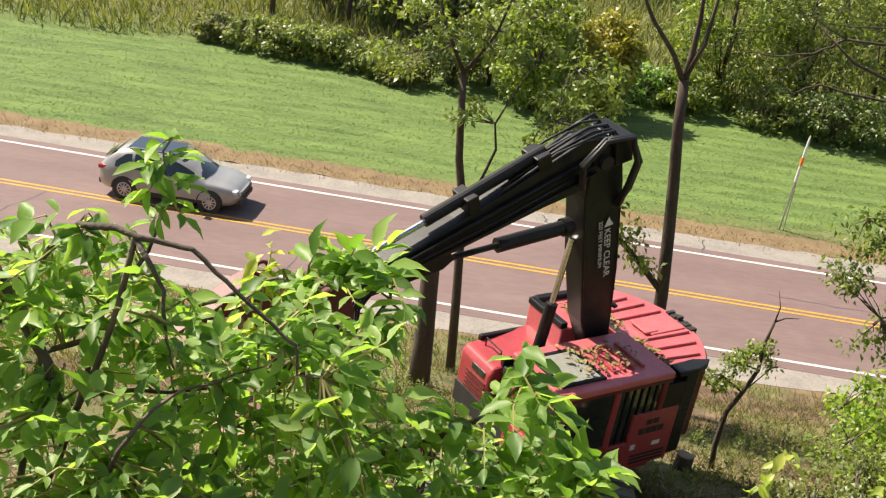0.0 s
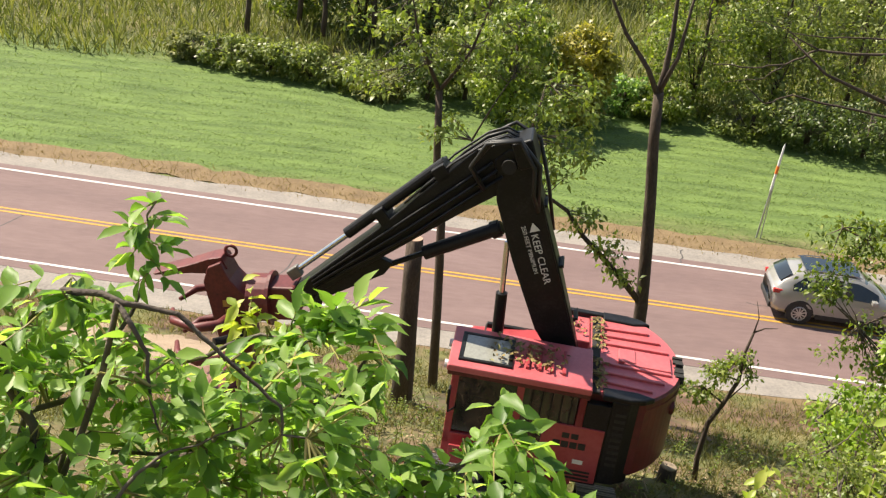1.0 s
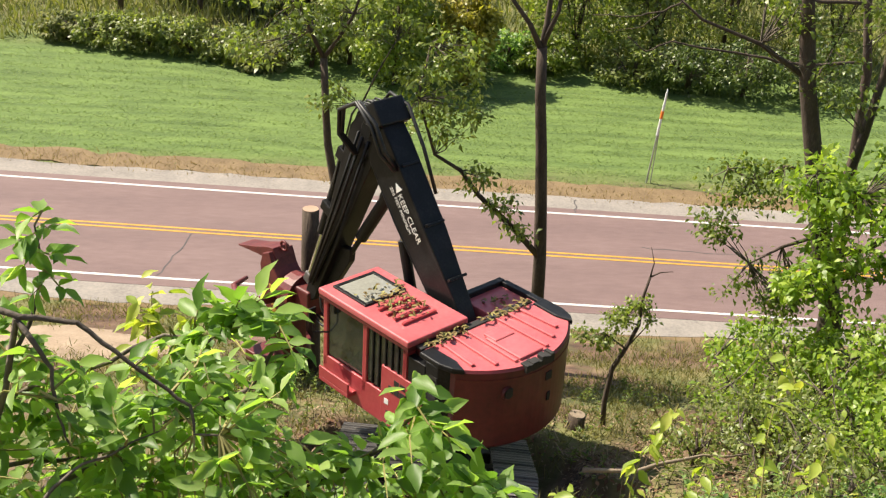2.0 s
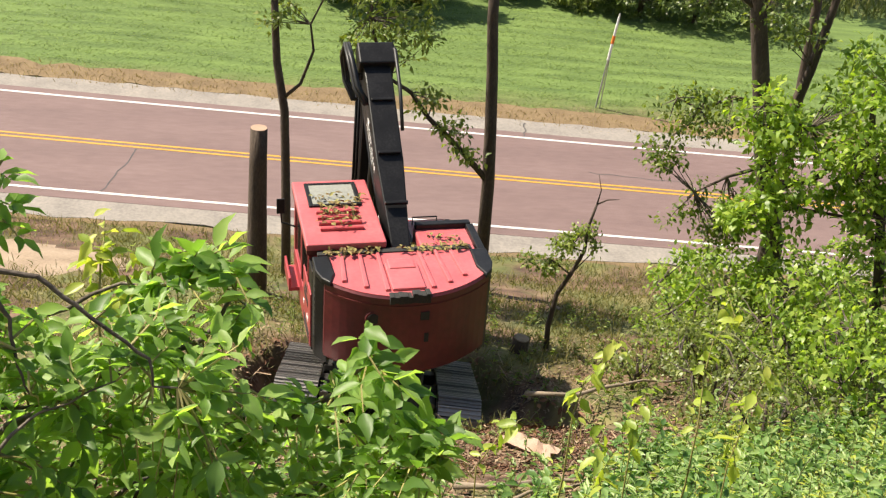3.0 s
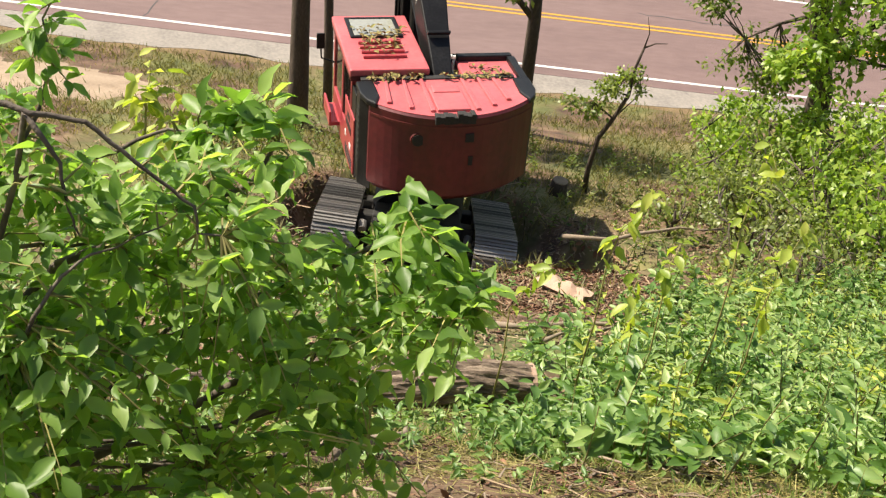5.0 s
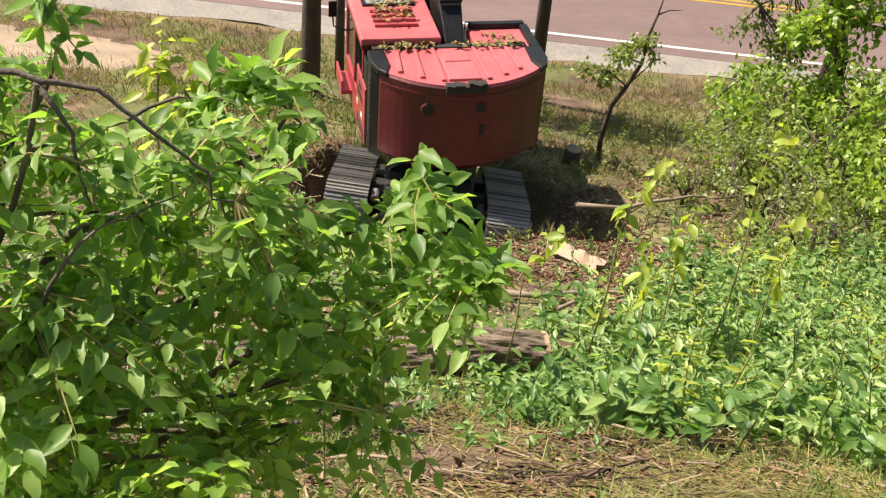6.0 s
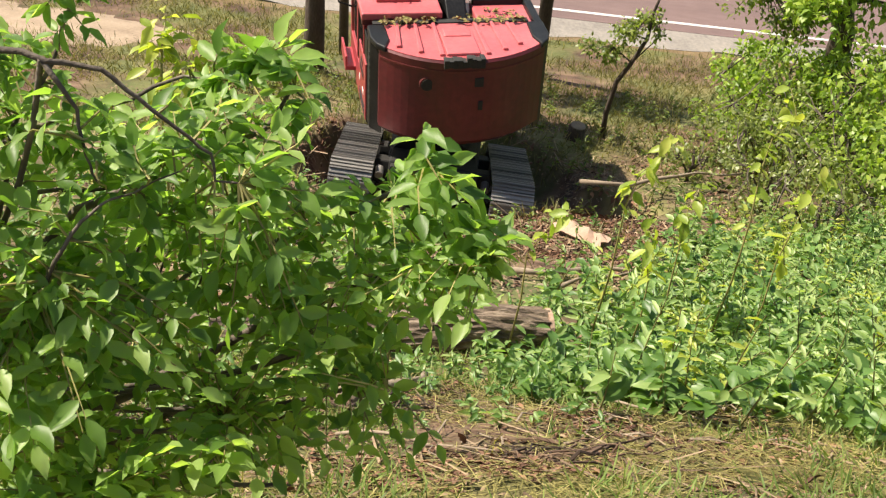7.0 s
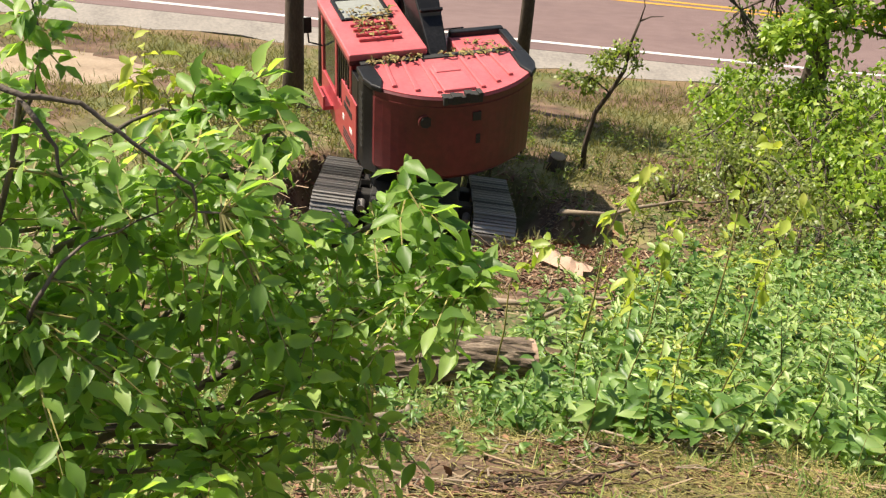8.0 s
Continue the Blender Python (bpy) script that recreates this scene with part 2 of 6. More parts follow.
def thing(name, label, category, m=None, group="", kind=""):
    ob = new(name)
    ob.empty_display_size = 0.2
    if m is not None:
        ob.matrix_basis = m
    return tagged(ob, label, category, group, kind)


LEAF = np.array([(0, 0, 0), (-.30, .15, .06), (0, .16, -.02), (.32, .17, .05), (-.48, .40, .11), (0, .42, -.03), (.50, .42, .06), (-.34, .70, .02), (0, .73, -.05), (.30, .72, .08), (.05, 1.0, -.14)], dtype=float)
LEAF_F = np.array([(0, 2, 1, 1), (0, 3, 2, 2), (1, 2, 5, 4), (2, 3, 6, 5), (4, 5, 8, 7), (5, 6, 9, 8), (7, 8, 10, 10), (8, 9, 10, 10)])
SMALL = np.array([(0, 0, 0), (-.5, .45, .12), (.5, .45, .12), (0, 1.0, -.1)], dtype=float)
SMALL_F = np.array([(0, 2, 1, 1), (1, 2, 3, 3)])
BLADE = np.array([(-.5, 0, 0), (.5, 0, 0), (0.1, .5, .06), (0, 1.0, .25)], dtype=float)
BLADE_F = np.array([(0, 1, 2, 2), (0, 2, 3, 3)])


STRAW = np.array([(-.5, 0, 0), (.5, 0, 0), (.4, 1.0, .02), (-.4, 1.0, .02)], dtype=float)
STRAW_F = np.array([(0, 1, 2, 3)])


def frames(direction, normal):
    """Orthonormal frames whose y follows direction and whose z is near normal; both (N, 3)."""
    y = direction / np.maximum(np.linalg.norm(direction, axis=1, keepdims=True), 1e-6)
    x = np.cross(y, normal)
    x /= np.maximum(np.linalg.norm(x, axis=1, keepdims=True), 1e-6)
    return np.stack([x, y, np.cross(x, y)], axis=2)


def leaves_mesh(name, place, direction, normal, length, width, mat, shape="leaf"):
    """Many leaves or blades in one mesh. All arguments are arrays over the leaves."""
    tpl, tf = {"leaf": (LEAF, LEAF_F), "small": (SMALL, SMALL_F), "blade": (BLADE, BLADE_F), "straw": (STRAW, STRAW_F)}[shape]
    place, direction, normal = (np.asarray(a, float) for a in (place, direction, normal))
    n = len(place)
    length = np.broadcast_to(np.asarray(length, float), (n,))
    width = np.broadcast_to(np.asarray(width, float), (n,))
    fr = frames(direction, normal)
    loc = tpl[None] * np.stack([width, length, length], axis=1)[:, None, :]
    v = np.einsum("nij,nkj->nki", fr, loc) + place[:, None, :]
    tris = [(a, b, c) for a, b, c, d in tf if c == d]
    quads = [(a, b, c, d) for a, b, c, d in tf if c != d]
    me = bpy.data.meshes.new(name)
    nv = len(tpl)
    me.vertices.add(n * nv)
    me.vertices.foreach_set("co", v.reshape(-1).astype(np.float32))
    loops, starts, pos = [], [], 0
    base = (np.arange(n) * nv)[:, None]
    for shape_faces in (tris, quads):
        if not shape_faces:
            continue
        k = len(shape_faces[0])
        idx = (base[:, :, None] + np.array(shape_faces)[None]).reshape(-1)
        loops.append(idx)
        starts.append(pos + np.arange(0, len(idx), k))
        pos += len(idx)
    loops, starts = np.concatenate(loops), np.concatenate(starts)
    me.loops.add(len(loops))
    me.loops.foreach_set("vertex_index", loops.astype(np.int32))
    me.polygons.add(len(starts))
    me.polygons.foreach_set("loop_start", starts.astype(np.int32))
    me.polygons.foreach_set("use_smooth", np.ones(len(starts), bool))
    me.update(calc_edges=True)
    me.validate()
    me.materials.append(mat)
    return me


RNG = np.random.default_rng(7)


def unit(n):
    d = RNG.normal(size=(n, 3))
    return d / np.linalg.norm(d, axis=1, keepdims=True)


def clump(centres, spread, per, size, flat=0.6):
    """Leaf places, directions, normals and lengths scattered round centres."""
    c = np.repeat(np.asarray(centres, float), per, axis=0)
    n = len(c)
    off = unit(n) * (RNG.random((n, 1)) ** 0.5) * spread
    off[:, 2] *= flat
    d = unit(n) + off / max(spread, 1e-6) * 0.8
    d[:, 2] -= 0.35
    nm = unit(n) * 0.7
    nm[:, 2] += 1.0
    return c + off, d, nm, size * (0.65 + 0.7 * RNG.random(n))


# ---- ground, road and verge ----
PROFILE = [(-60, 19.0), (-12, 18.2), (-4, 16.2), (0, 13.8), (3, 11.5), (5, 9.9), (7, 8.45), (9, 7.2), (11, 6.15), (13, 5.2), (15, 4.35), (17.5, 3.45), (20, 2.7), (23, 1.6), (25.5, 0.72), (27.6, 0.12), (28.6, -0.03), (700, -0.03)]
PY, PZ = np.array([p[0] for p in PROFILE], float), np.array([p[1] for p in PROFILE], float)


def road_y(x):
    """The road's centre line."""
    return 33.6 - 0.083 * x + 0.0003 * x * x if abs(x) < 45 else 33.6 - 0.083 * x + 0.0003 * 45 * (2 * abs(x) - 45)


def lump(x, y, s, k=0.0):
    return noise.noise(Vector((x * s + 11.3 + k, y * s + 4.1, k)))


def ground_z(x, y):
    shift = y + 0.083 * x * min(1.0, max(0.0, (y - 8) / 14))
    z = float(np.interp(shift, PY, PZ))
    bank = min(1.0, max(0.0, (28.0 - shift) / 4))
    z += bank * (0.16 * lump(x, y, 0.35) + 0.07 * lump(x, y, 1.3, 3.0) + 0.03 * lump(x, y, 3.1, 5.0))
    e = ((x - 2.1) / 2.15) ** 2 + ((y - 16.2) / 2.3) ** 2
    k = min(1.0, max(0.0, (1.45 - e) / 0.5))
    e = ((x - 4.3) / 1.5) ** 2 + ((y - 14.75 + 0.12 * (x - 4.3)) / 0.75) ** 2 + 0.5 * lump(x, y, 1.3, 4.0)
    k = max(k, 0.75 * min(1.0, max(0.0, (1.2 - e) / 0.4)))
    z += k * (3.08 - 0.40 * (y - 16.2) + 0.05 * lump(x, y, 1.1, 2.0) - z)
    if shift > 38.5:
        z += min(1.0, (shift - 38.5) / 6) * (0.12 * lump(x, y, 0.12, 9.0) - 0.05)
    return z


def ground_np(x, y):
    return np.array([ground_z(float(a), float(b)) for a, b in zip(x, y)])


def grid_lines(stops):
    out = []
    for a, b, step in stops:
        k = max(1, int(round((b - a) / step)))
        out += [a + (b - a) * i / k for i in range(k)]
    return out + [stops[-1][1]]


gx = grid_lines([(-600, -80, 65), (-80, -16, 2.0), (-16, 16, 0.28), (16, 80, 2.0), (80, 600, 65)])
gy = grid_lines([(-80, -2, 3.0), (-2, 26, 0.28), (26, 62, 0.7), (62, 110, 3.0), (110, 640, 60)])
g = Geo()
g.v = [(x, y, ground_z(x, y)) for y in gy for x in gx]
w = len(gx)
g.f = [(j * w + i, j * w + i + 1, (j + 1) * w + i + 1, (j + 1) * w + i) for j in range(len(gy) - 1) for i in range(w - 1)]
ground = new("ground", g.mesh("ground", M["ground"], smooth=True))
tagged(ground, "earth and turf bank running down to a road and flat fields", "ground", kind="structure")


def ribbon(name, d0, d1, z, mat, label, category="road", thick=0.03, wob=0.0, x0=-320.0, x1=320.0):
    """A long strip that follows the road between two offsets from its centre line."""
    xs = grid_lines([(x0, -60, 20), (-60, 60, 0.8), (60, x1, 20)]) if x0 < -60 else grid_lines([(x0, x1, 0.4)])
    b = Geo()
    for x in xs:
        y = road_y(x)
        e0, e1 = wob * lump(x, d0, 0.9), wob * lump(x, d1, 1.1, 2.0)
        b.v += [(x, y + d0 + e0, z - thick), (x, y + d0 + e0, z), (x, y + d1 + e1, z), (x, y + d1 + e1, z - thick)]
    b.f = [(4 * i + k, 4 * i + k + 1, 4 * i + 5 + k, 4 * i + 4 + k) for i in range(len(xs) - 1) for k in range(3)]
    b.f = [q[::-1] for q in b.f]
    return tagged(new(name, b.mesh(name, mat)), label, category, kind="structure")


ribbon("shoulder", -5.0, -3.62, 0.022, M["shoulder"], "pale grey gravel shoulder along the road", "shoulder", wob=0.25)
ribbon("shoulder", 3.62, 5.1, 0.022, M["shoulder"], "pale grey gravel shoulder along the road", "shoulder", wob=0.25)
M["straw"] = material("dead_straw_turf", [(0.10, 0.068, 0.034), (0.175, 0.118, 0.060), (0.25, 0.18, 0.095)], 1.4, 0.95, bump=0.8, bump_scale=12, fine=0.5)
ribbon("dry_verge", 5.0, 6.5, 0.012, M["straw"], "strip of dead straw-brown turf beside the road", "verge", wob=0.5)
ribbon("dry_verge", -5.7, -4.9, 0.012, M["straw"], "strip of dead straw-brown turf beside the road", "verge", wob=0.5)
ribbon("road", -3.95, 3.95, 0.030, M["asphalt"], "two-lane road of faded reddish asphalt", "road", thick=0.06)
ribbon("edge_line", -3.52, -3.40, 0.036, M["line_white"], "solid white painted edge line", "road marking", thick=0.004)
ribbon("edge_line", 3.40, 3.53, 0.036, M["line_white"], "solid white painted edge line", "road marking", thick=0.004)
ribbon("centre_line", 0.075, 0.185, 0.036, M["line_yellow"], "solid yellow painted centre line", "road marking", thick=0.004)
ribbon("centre_line", -0.185, -0.075, 0.036, M["line_yellow"], "solid yellow painted centre line", "road marking", thick=0.004)


def crack(x, d, length, angle, seed):
    r = random.Random(seed)
    y = road_y(x) + d
    c = Geo()
    pts = []
    for k in range(9):
        s = length * (k / 8 - 0.5)
        pts.append(Vector((x + s * math.cos(angle) + r.uniform(-.06, .06), y + s * math.sin(angle) + r.uniform(-.06, .06), 0.034)))
    for k, p in enumerate(pts):
        c.v += [(p.x - .022 * math.sin(angle), p.y + .022 * math.cos(angle), p.z), (p.x + .022 * math.sin(angle), p.y - .022 * math.cos(angle), p.z)]
    c.f = [(2 * k, 2 * k + 1, 2 * k + 3, 2 * k + 2) for k in range(8)]
    tagged(new("road_crack", c.mesh("road_crack", M["tar"])), "thin dark sealed crack across the asphalt", "road crack", kind="structure")


crack(-4.3, -1.9, 3.2, 1.35, 1)
crack(12.2, 0.9, 3.4, -0.12, 2)
crack(-13.5, -1.5, 2.6, 1.2, 3)
crack(9.0, 4.2, 1.2, 1.4, 4)
crack(3.5, 4.3, 1.0, 1.7, 5)


# ---- grass, weeds and litter ----
M["chip"] = material("brown_litter", [(0.10, 0.065, 0.04), (0.22, 0.15, 0.09), (0.38, 0.28, 0.18)], 4.0, 0.9, per="island", spread=0.1)
M["straw_blade"] = leaf_mat("flattened_straw", (0.120, 0.110, 0.035), (0.270, 0.235, 0.080), (0.480, 0.420, 0.170), 0.2, 0.6)
def scatter(name, label, category, n, area, length, width, mat, keep=None, lean=0.5, shape="blade", sink=0.0):
    """Blades over a stretch of the plan, as one object of kind stuff."""
    x = RNG.uniform(area[0], area[1], n)
    y = RNG.uniform(area[2], area[3], n)
    if keep is not None:
        k = keep(x, y)
        x, y = x[k], y[k]
    n = len(x)
    z = ground_np(x, y) - sink
    d = RNG.normal(size=(n, 3)) * lean
    d[:, 2] = 1.0
    nm = unit(n)
    nm[:, 2] *= 0.3
    if lean > 2:
        fall = (ground_np(x, y + 0.2) - ground_np(x, y - 0.2)) / 0.4
        d[:, 2] = d[:, 1] * fall + RNG.normal(size=n) * 0.12 * lean
        nm = np.stack([RNG.normal(size=n) * 0.3, -fall, np.ones(n)], 1)
    L = length * (0.55 + 0.9 * RNG.random(n))
    me = leaves_mesh(name, np.stack([x, y, z], 1), d, nm, L, width * (0.7 + 0.6 * RNG.random(n)), mat, shape)
    return tagged(new(name, me), label, category, kind="stuff")


def patchy(s, cut, seed=0.0):
    def keep(x, y):
        v = np.array([lump(float(a), float(b), s, seed) for a, b in zip(x, y)])
        return v + RNG.normal(size=len(x)) * 0.12 > cut
    return keep


def off_road(x, y):
    return y - (33.6 - 0.083 * x + 0.0003 * x * x)


def verge(x, y):
    d = off_road(x, y)
    band = np.sin(d * 5.2 + 0.25 * x + 1.5 * np.sin(x * 0.21)) * 0.5 + 0.5
    return (d > 6.4 + 0.5 * RNG.normal(size=len(x))) & (RNG.random(len(x)) < 0.2 + 0.8 * band)


scatter("lawn_grass", "bright green mown verge grass with faint mowing rows", "grass", 110000, (-32, 26, 38.0, 57.0), 0.12, 0.035, M["grass_lawn"], verge, 2.4, "blade", -0.015)
scatter("dry_grass", "straw-brown dry grass along the road edge", "grass", 26000, (-30, 24, 36.5, 43.5), 0.17, 0.04, M["grass_dry"], lambda x, y: np.abs(off_road(x, y) - 5.55) < 0.9 * RNG.random(len(x)) + 0.15, 0.7)
scatter("field_grass", "tall tan and olive grass of the far field", "grass", 42000, (-48, 36, 54.5, 96.0), 1.0, 0.07, M["grass_field"], lambda x, y: y > 55.5 + 1.5 * np.sin(x * 0.4) - 0.10 * (x + 20), 0.35)
scatter("bank_grass", "short olive and straw grass on the lower bank", "grass", 60000, (-16, 16, 17.5, 29.2), 0.20, 0.020, M["grass_slope"], lambda x, y: (off_road(x, y) < -5.2) & ~((x < -3.5) & (x > -9.8) & (np.abs(y - 24.9 + 0.1 * (x + 6)) < 1.8 + 0.5 * RNG.normal(size=len(x)))) & patchy(0.5, -0.2)(x, y), 0.6)
scatter("bank_grass", "thin dry grass and stubble on the trampled bank", "grass", 16000, (-8, 14, 9.5, 19.0), 0.22, 0.016, M["grass_slope"], patchy(0.6, 0.05, 2.0), 0.8)
scatter("cut_grass", "flattened yellow-green grass lying on the steep bank", "grass", 52000, (-3.5, 6.5, 2.2, 7.6), 0.28, 0.0055, M["straw_blade"], patchy(0.8, -0.05, 4.0), 4.0, "straw", -0.03)

scatter("bank_grass", "fine green grass sprouting on the steep bank", "grass", 42000, (-3.5, 6.5, 2.6, 8.2), 0.13, 0.007, M["grass_lawn"], patchy(1.1, 0.02, 5.0), 1.1)
# trodden pale soil beside the road
g = Geo()
for j in range(15):
    for i in range(29):
        x, y = -10.2 + 7.4 * i / 28, 22.5 + 4.8 * j / 14 - 0.12 * (7.4 * i / 28 - 3.7)
        e = max(0.0, 1 - ((x + 6.4) / 3.4) ** 2 - ((y - 24.9 + 0.12 * (x + 6.4)) / 2.0) ** 2 + 0.5 * lump(x, y, 1.2, 7.0))
        g.v.append((x, y, ground_z(x, y) + (0.05 * min(1.0, 2 * e) if e > 0 else -0.06)))
g.f = [(j * 29 + i, j * 29 + i + 1, j * 29 + 30 + i, j * 29 + 29 + i) for j in range(14) for i in range(28)]
M["sand"] = material("pale_sandy_soil", [(0.19, 0.135, 0.09), (0.29, 0.215, 0.15), (0.37, 0.285, 0.205)], 1.5, 0.95, bump=0.6, bump_scale=18, fine=0.5)
tagged(new("bare_soil", g.mesh("bare_soil", M["sand"], smooth=True)), "bare patch of pale sandy soil beside the road", "soil", kind="structure")


def chips(name, label, n, area, size, mat, keep=None):
    x, y = RNG.uniform(area[0], area[1], n), RNG.uniform(area[2], area[3], n)
    if keep is not None:
        k = keep(x, y)
        x, y = x[k], y[k]
    n = len(x)
    d = unit(n)
    d[:, 2] *= 0.35
    nm = unit(n) * 0.5
    nm[:, 2] += 1
    me = leaves_mesh(name, np.stack([x, y, ground_np(x, y) + 0.02], 1), d, nm, size * (0.5 + RNG.random(n)), size * 0.45, mat, "small")
    return tagged(new(name, me), label, "litter", kind="stuff")


M["bark_chip"] = leaf_mat("red_brown_bark_chips", (0.050, 0.023, 0.014), (0.135, 0.064, 0.036), (0.280, 0.155, 0.090), 0.0, 0.9)
scatter("bark_litter", "red-brown bark chips and dead leaves in patches on the steep bank", "litter", 9000, (-2.5, 5.5, 2.6, 8.6), 0.10, 0.04, M["bark_chip"], patchy(0.9, 0.05, 11.0), 2.5, "leaf", -0.01)
scatter("bark_litter", "brown dead leaves and chips strewn round the machine", "litter", 7000, (-2.5, 8.0, 9.0, 18.5), 0.12, 0.06, M["bark_chip"], patchy(0.7, 0.05, 6.0), 2.5, "leaf", -0.01)
scatter("bark_litter", "red-brown mulch round the split log", "litter", 9000, (1.8, 5.4, 11.2, 14.6), 0.09, 0.04, M["bark_chip"], None, 2.5, "leaf", -0.01)
scatter("bark_litter", "dark red-brown mulch bared in the cut grass", "litter", 6500, (-1.8, 3.6, 3.4, 5.9), 0.06, 0.028, M["bark_chip"], patchy(1.2, 0.12, 21.0), 2.5, "leaf", -0.045)
scatter("twig_litter", "brown sticks and bark strips strewn on the steep bank", "litter", 2600, (-2.5, 5.5, 2.6, 8.6), 0.34, 0.014, M["chip"], patchy(0.8, 0.0, 9.0), 5.0, "straw", -0.04)
scatter("twig_litter", "brown sticks and slash strewn round the machine", "litter", 2600, (-2.5, 8.0, 9.5, 18.5), 0.5, 0.018, M["chip"], patchy(0.6, 0.0, 3.0), 5.0, "straw", -0.04)
chips("leaf_litter", "brown dead leaves and wood chips on the bank", 20000, (-4, 8, 7.5, 19.5), 0.07, M["chip"], patchy(0.7, -0.15, 6.0))
chips("leaf_litter", "brown dead leaves and bark scraps on the steep bank", 7000, (-3, 6, 2.5, 7.8), 0.04, M["chip"], patchy(0.9, -0.25, 8.0))


# ---- weeds on the bank ----
def weeds(name, label, spots, mat, leaf, stem_h, per=9, category="weed", slim=0.41):
    """Many leafy stems as one object of kind stuff: each stem has pairs of leaves up its height."""
    pl, di, no, le = [], [], [], []
    st = Geo()
    for x, y in spots:
        h = stem_h * RNG.uniform(0.5, 1.25)
        base = Vector((x, y, ground_z(x, y) - 0.03))
        lean = Vector((RNG.normal() * .22, RNG.normal() * .22 - .05, 1)).normalized()
        bend = Vector((RNG.normal() * .15, RNG.normal() * .15, 0))
        pts = [base + lean * h * k / 3 + bend * h * (k / 3) ** 2 for k in range(4)]
        st.tube(pts, [0.009, 0.007, 0.005, 0.003], 4, False)
        m = int(per * RNG.uniform(0.7, 1.3))
        for k in range(m):
            s = 0.25 + 0.75 * (k + RNG.random()) / m
            p = base + lean * h * s + bend * h * s * s
            a = RNG.uniform(0, 2 * math.pi)
            out = Vector((math.cos(a), math.sin(a), RNG.uniform(-.25, .55)))
            pl.append(p), di.append(out), no.append(Vector((RNG.normal() * .5, RNG.normal() * .5, 1))), le.append(leaf * RNG.uniform(.6, 1.3) * (1.15 - 0.5 * s))
    le = np.array(le)
    ob = tagged(new(name, leaves_mesh(name, pl, di, no, le, le * slim, mat)), label, category, kind="stuff")
    part("stems", st, M["grass_slope"], ob, "thin green-brown stems", kind="stuff")
    return ob


def spots(n, fn):
    out = []
    while len(out) < n:
        p = fn()
        if p is not None:
            out.append(p)
    return out


def right_slope():
    x, y = RNG.uniform(1.8, 9.5), RNG.uniform(3.8, 13.5)
    edge = 1.9 + 0.13 * (y - 4) ** 1.0 + 0.45 * RNG.normal()
    if y > 8.6:
        edge += 0.75 * (y - 8.6)
    if y < 5.6:
        edge += 1.6 * (5.6 - y)
    return (x, y) if x > edge else None


weeds("undergrowth", "low bluish-green weeds at the foot of the undergrowth", spots(260, lambda: (RNG.uniform(1.6, 6.0), RNG.uniform(5.4, 7.6))), M["leaf_weed"], 0.17, 0.42, 15)
weeds("undergrowth", "dense broad-leaved green weeds covering the bank", spots(470, right_slope), M["leaf_weed"], 0.20, 0.75, 17, slim=0.5)
weeds("undergrowth", "pale green weeds with slender leaflets among the undergrowth", spots(520, right_slope), M["leaf_pale"], 0.17, 0.85, 26, slim=0.27)
weeds("undergrowth", "yellowing weed shoots among the green undergrowth", spots(150, right_slope), M["leaf_yellow"], 0.15, 1.0, 18, slim=0.34)
weeds("undergrowth", "scattered low green weeds on the steep bank", spots(520, lambda: (RNG.uniform(-4, 5.5), RNG.uniform(4.6, 8.3))), M["leaf_weed"], 0.10, 0.24, 10)
weeds("undergrowth", "sparse green weeds round the felled trunk", spots(110, lambda: (RNG.uniform(-2, 5.5), RNG.uniform(8.6, 13.5))), M["leaf_weed"], 0.12, 0.40, 10)
weeds("undergrowth", "thin olive weeds on the lower bank", spots(500, lambda: (RNG.uniform(2.8, 14), RNG.uniform(13.5, 22.5))), M["leaf_tree"], 0.11, 0.5, 11)
weeds("undergrowth", "green weeds round the cut trunk", spots(170, lambda: (RNG.normal(-0.9, 0.9), RNG.normal(20.2, 1.3))), M["leaf_tree"], 0.10, 0.6, 10)
weeds("undergrowth", "green weeds on the bank behind the near boughs", spots(520, lambda: (RNG.uniform(-7, 0.8), RNG.uniform(5.0, 14.5))), M["leaf_weed"], 0.13, 0.6, 10)


# ---- trees ----
def wander(a, b, n, amp, seed):
    r = random.Random(seed)
    a, b = Vector(a), Vector(b)
    out = []
    for k in range(n + 1):
        s = k / n
        j = amp * (b - a).length * math.sin(math.pi * s)
        out.append(a.lerp(b, s) + Vector((r.uniform(-j, j), r.uniform(-j, j), r.uniform(-j, j) * 0.5)))
    return out


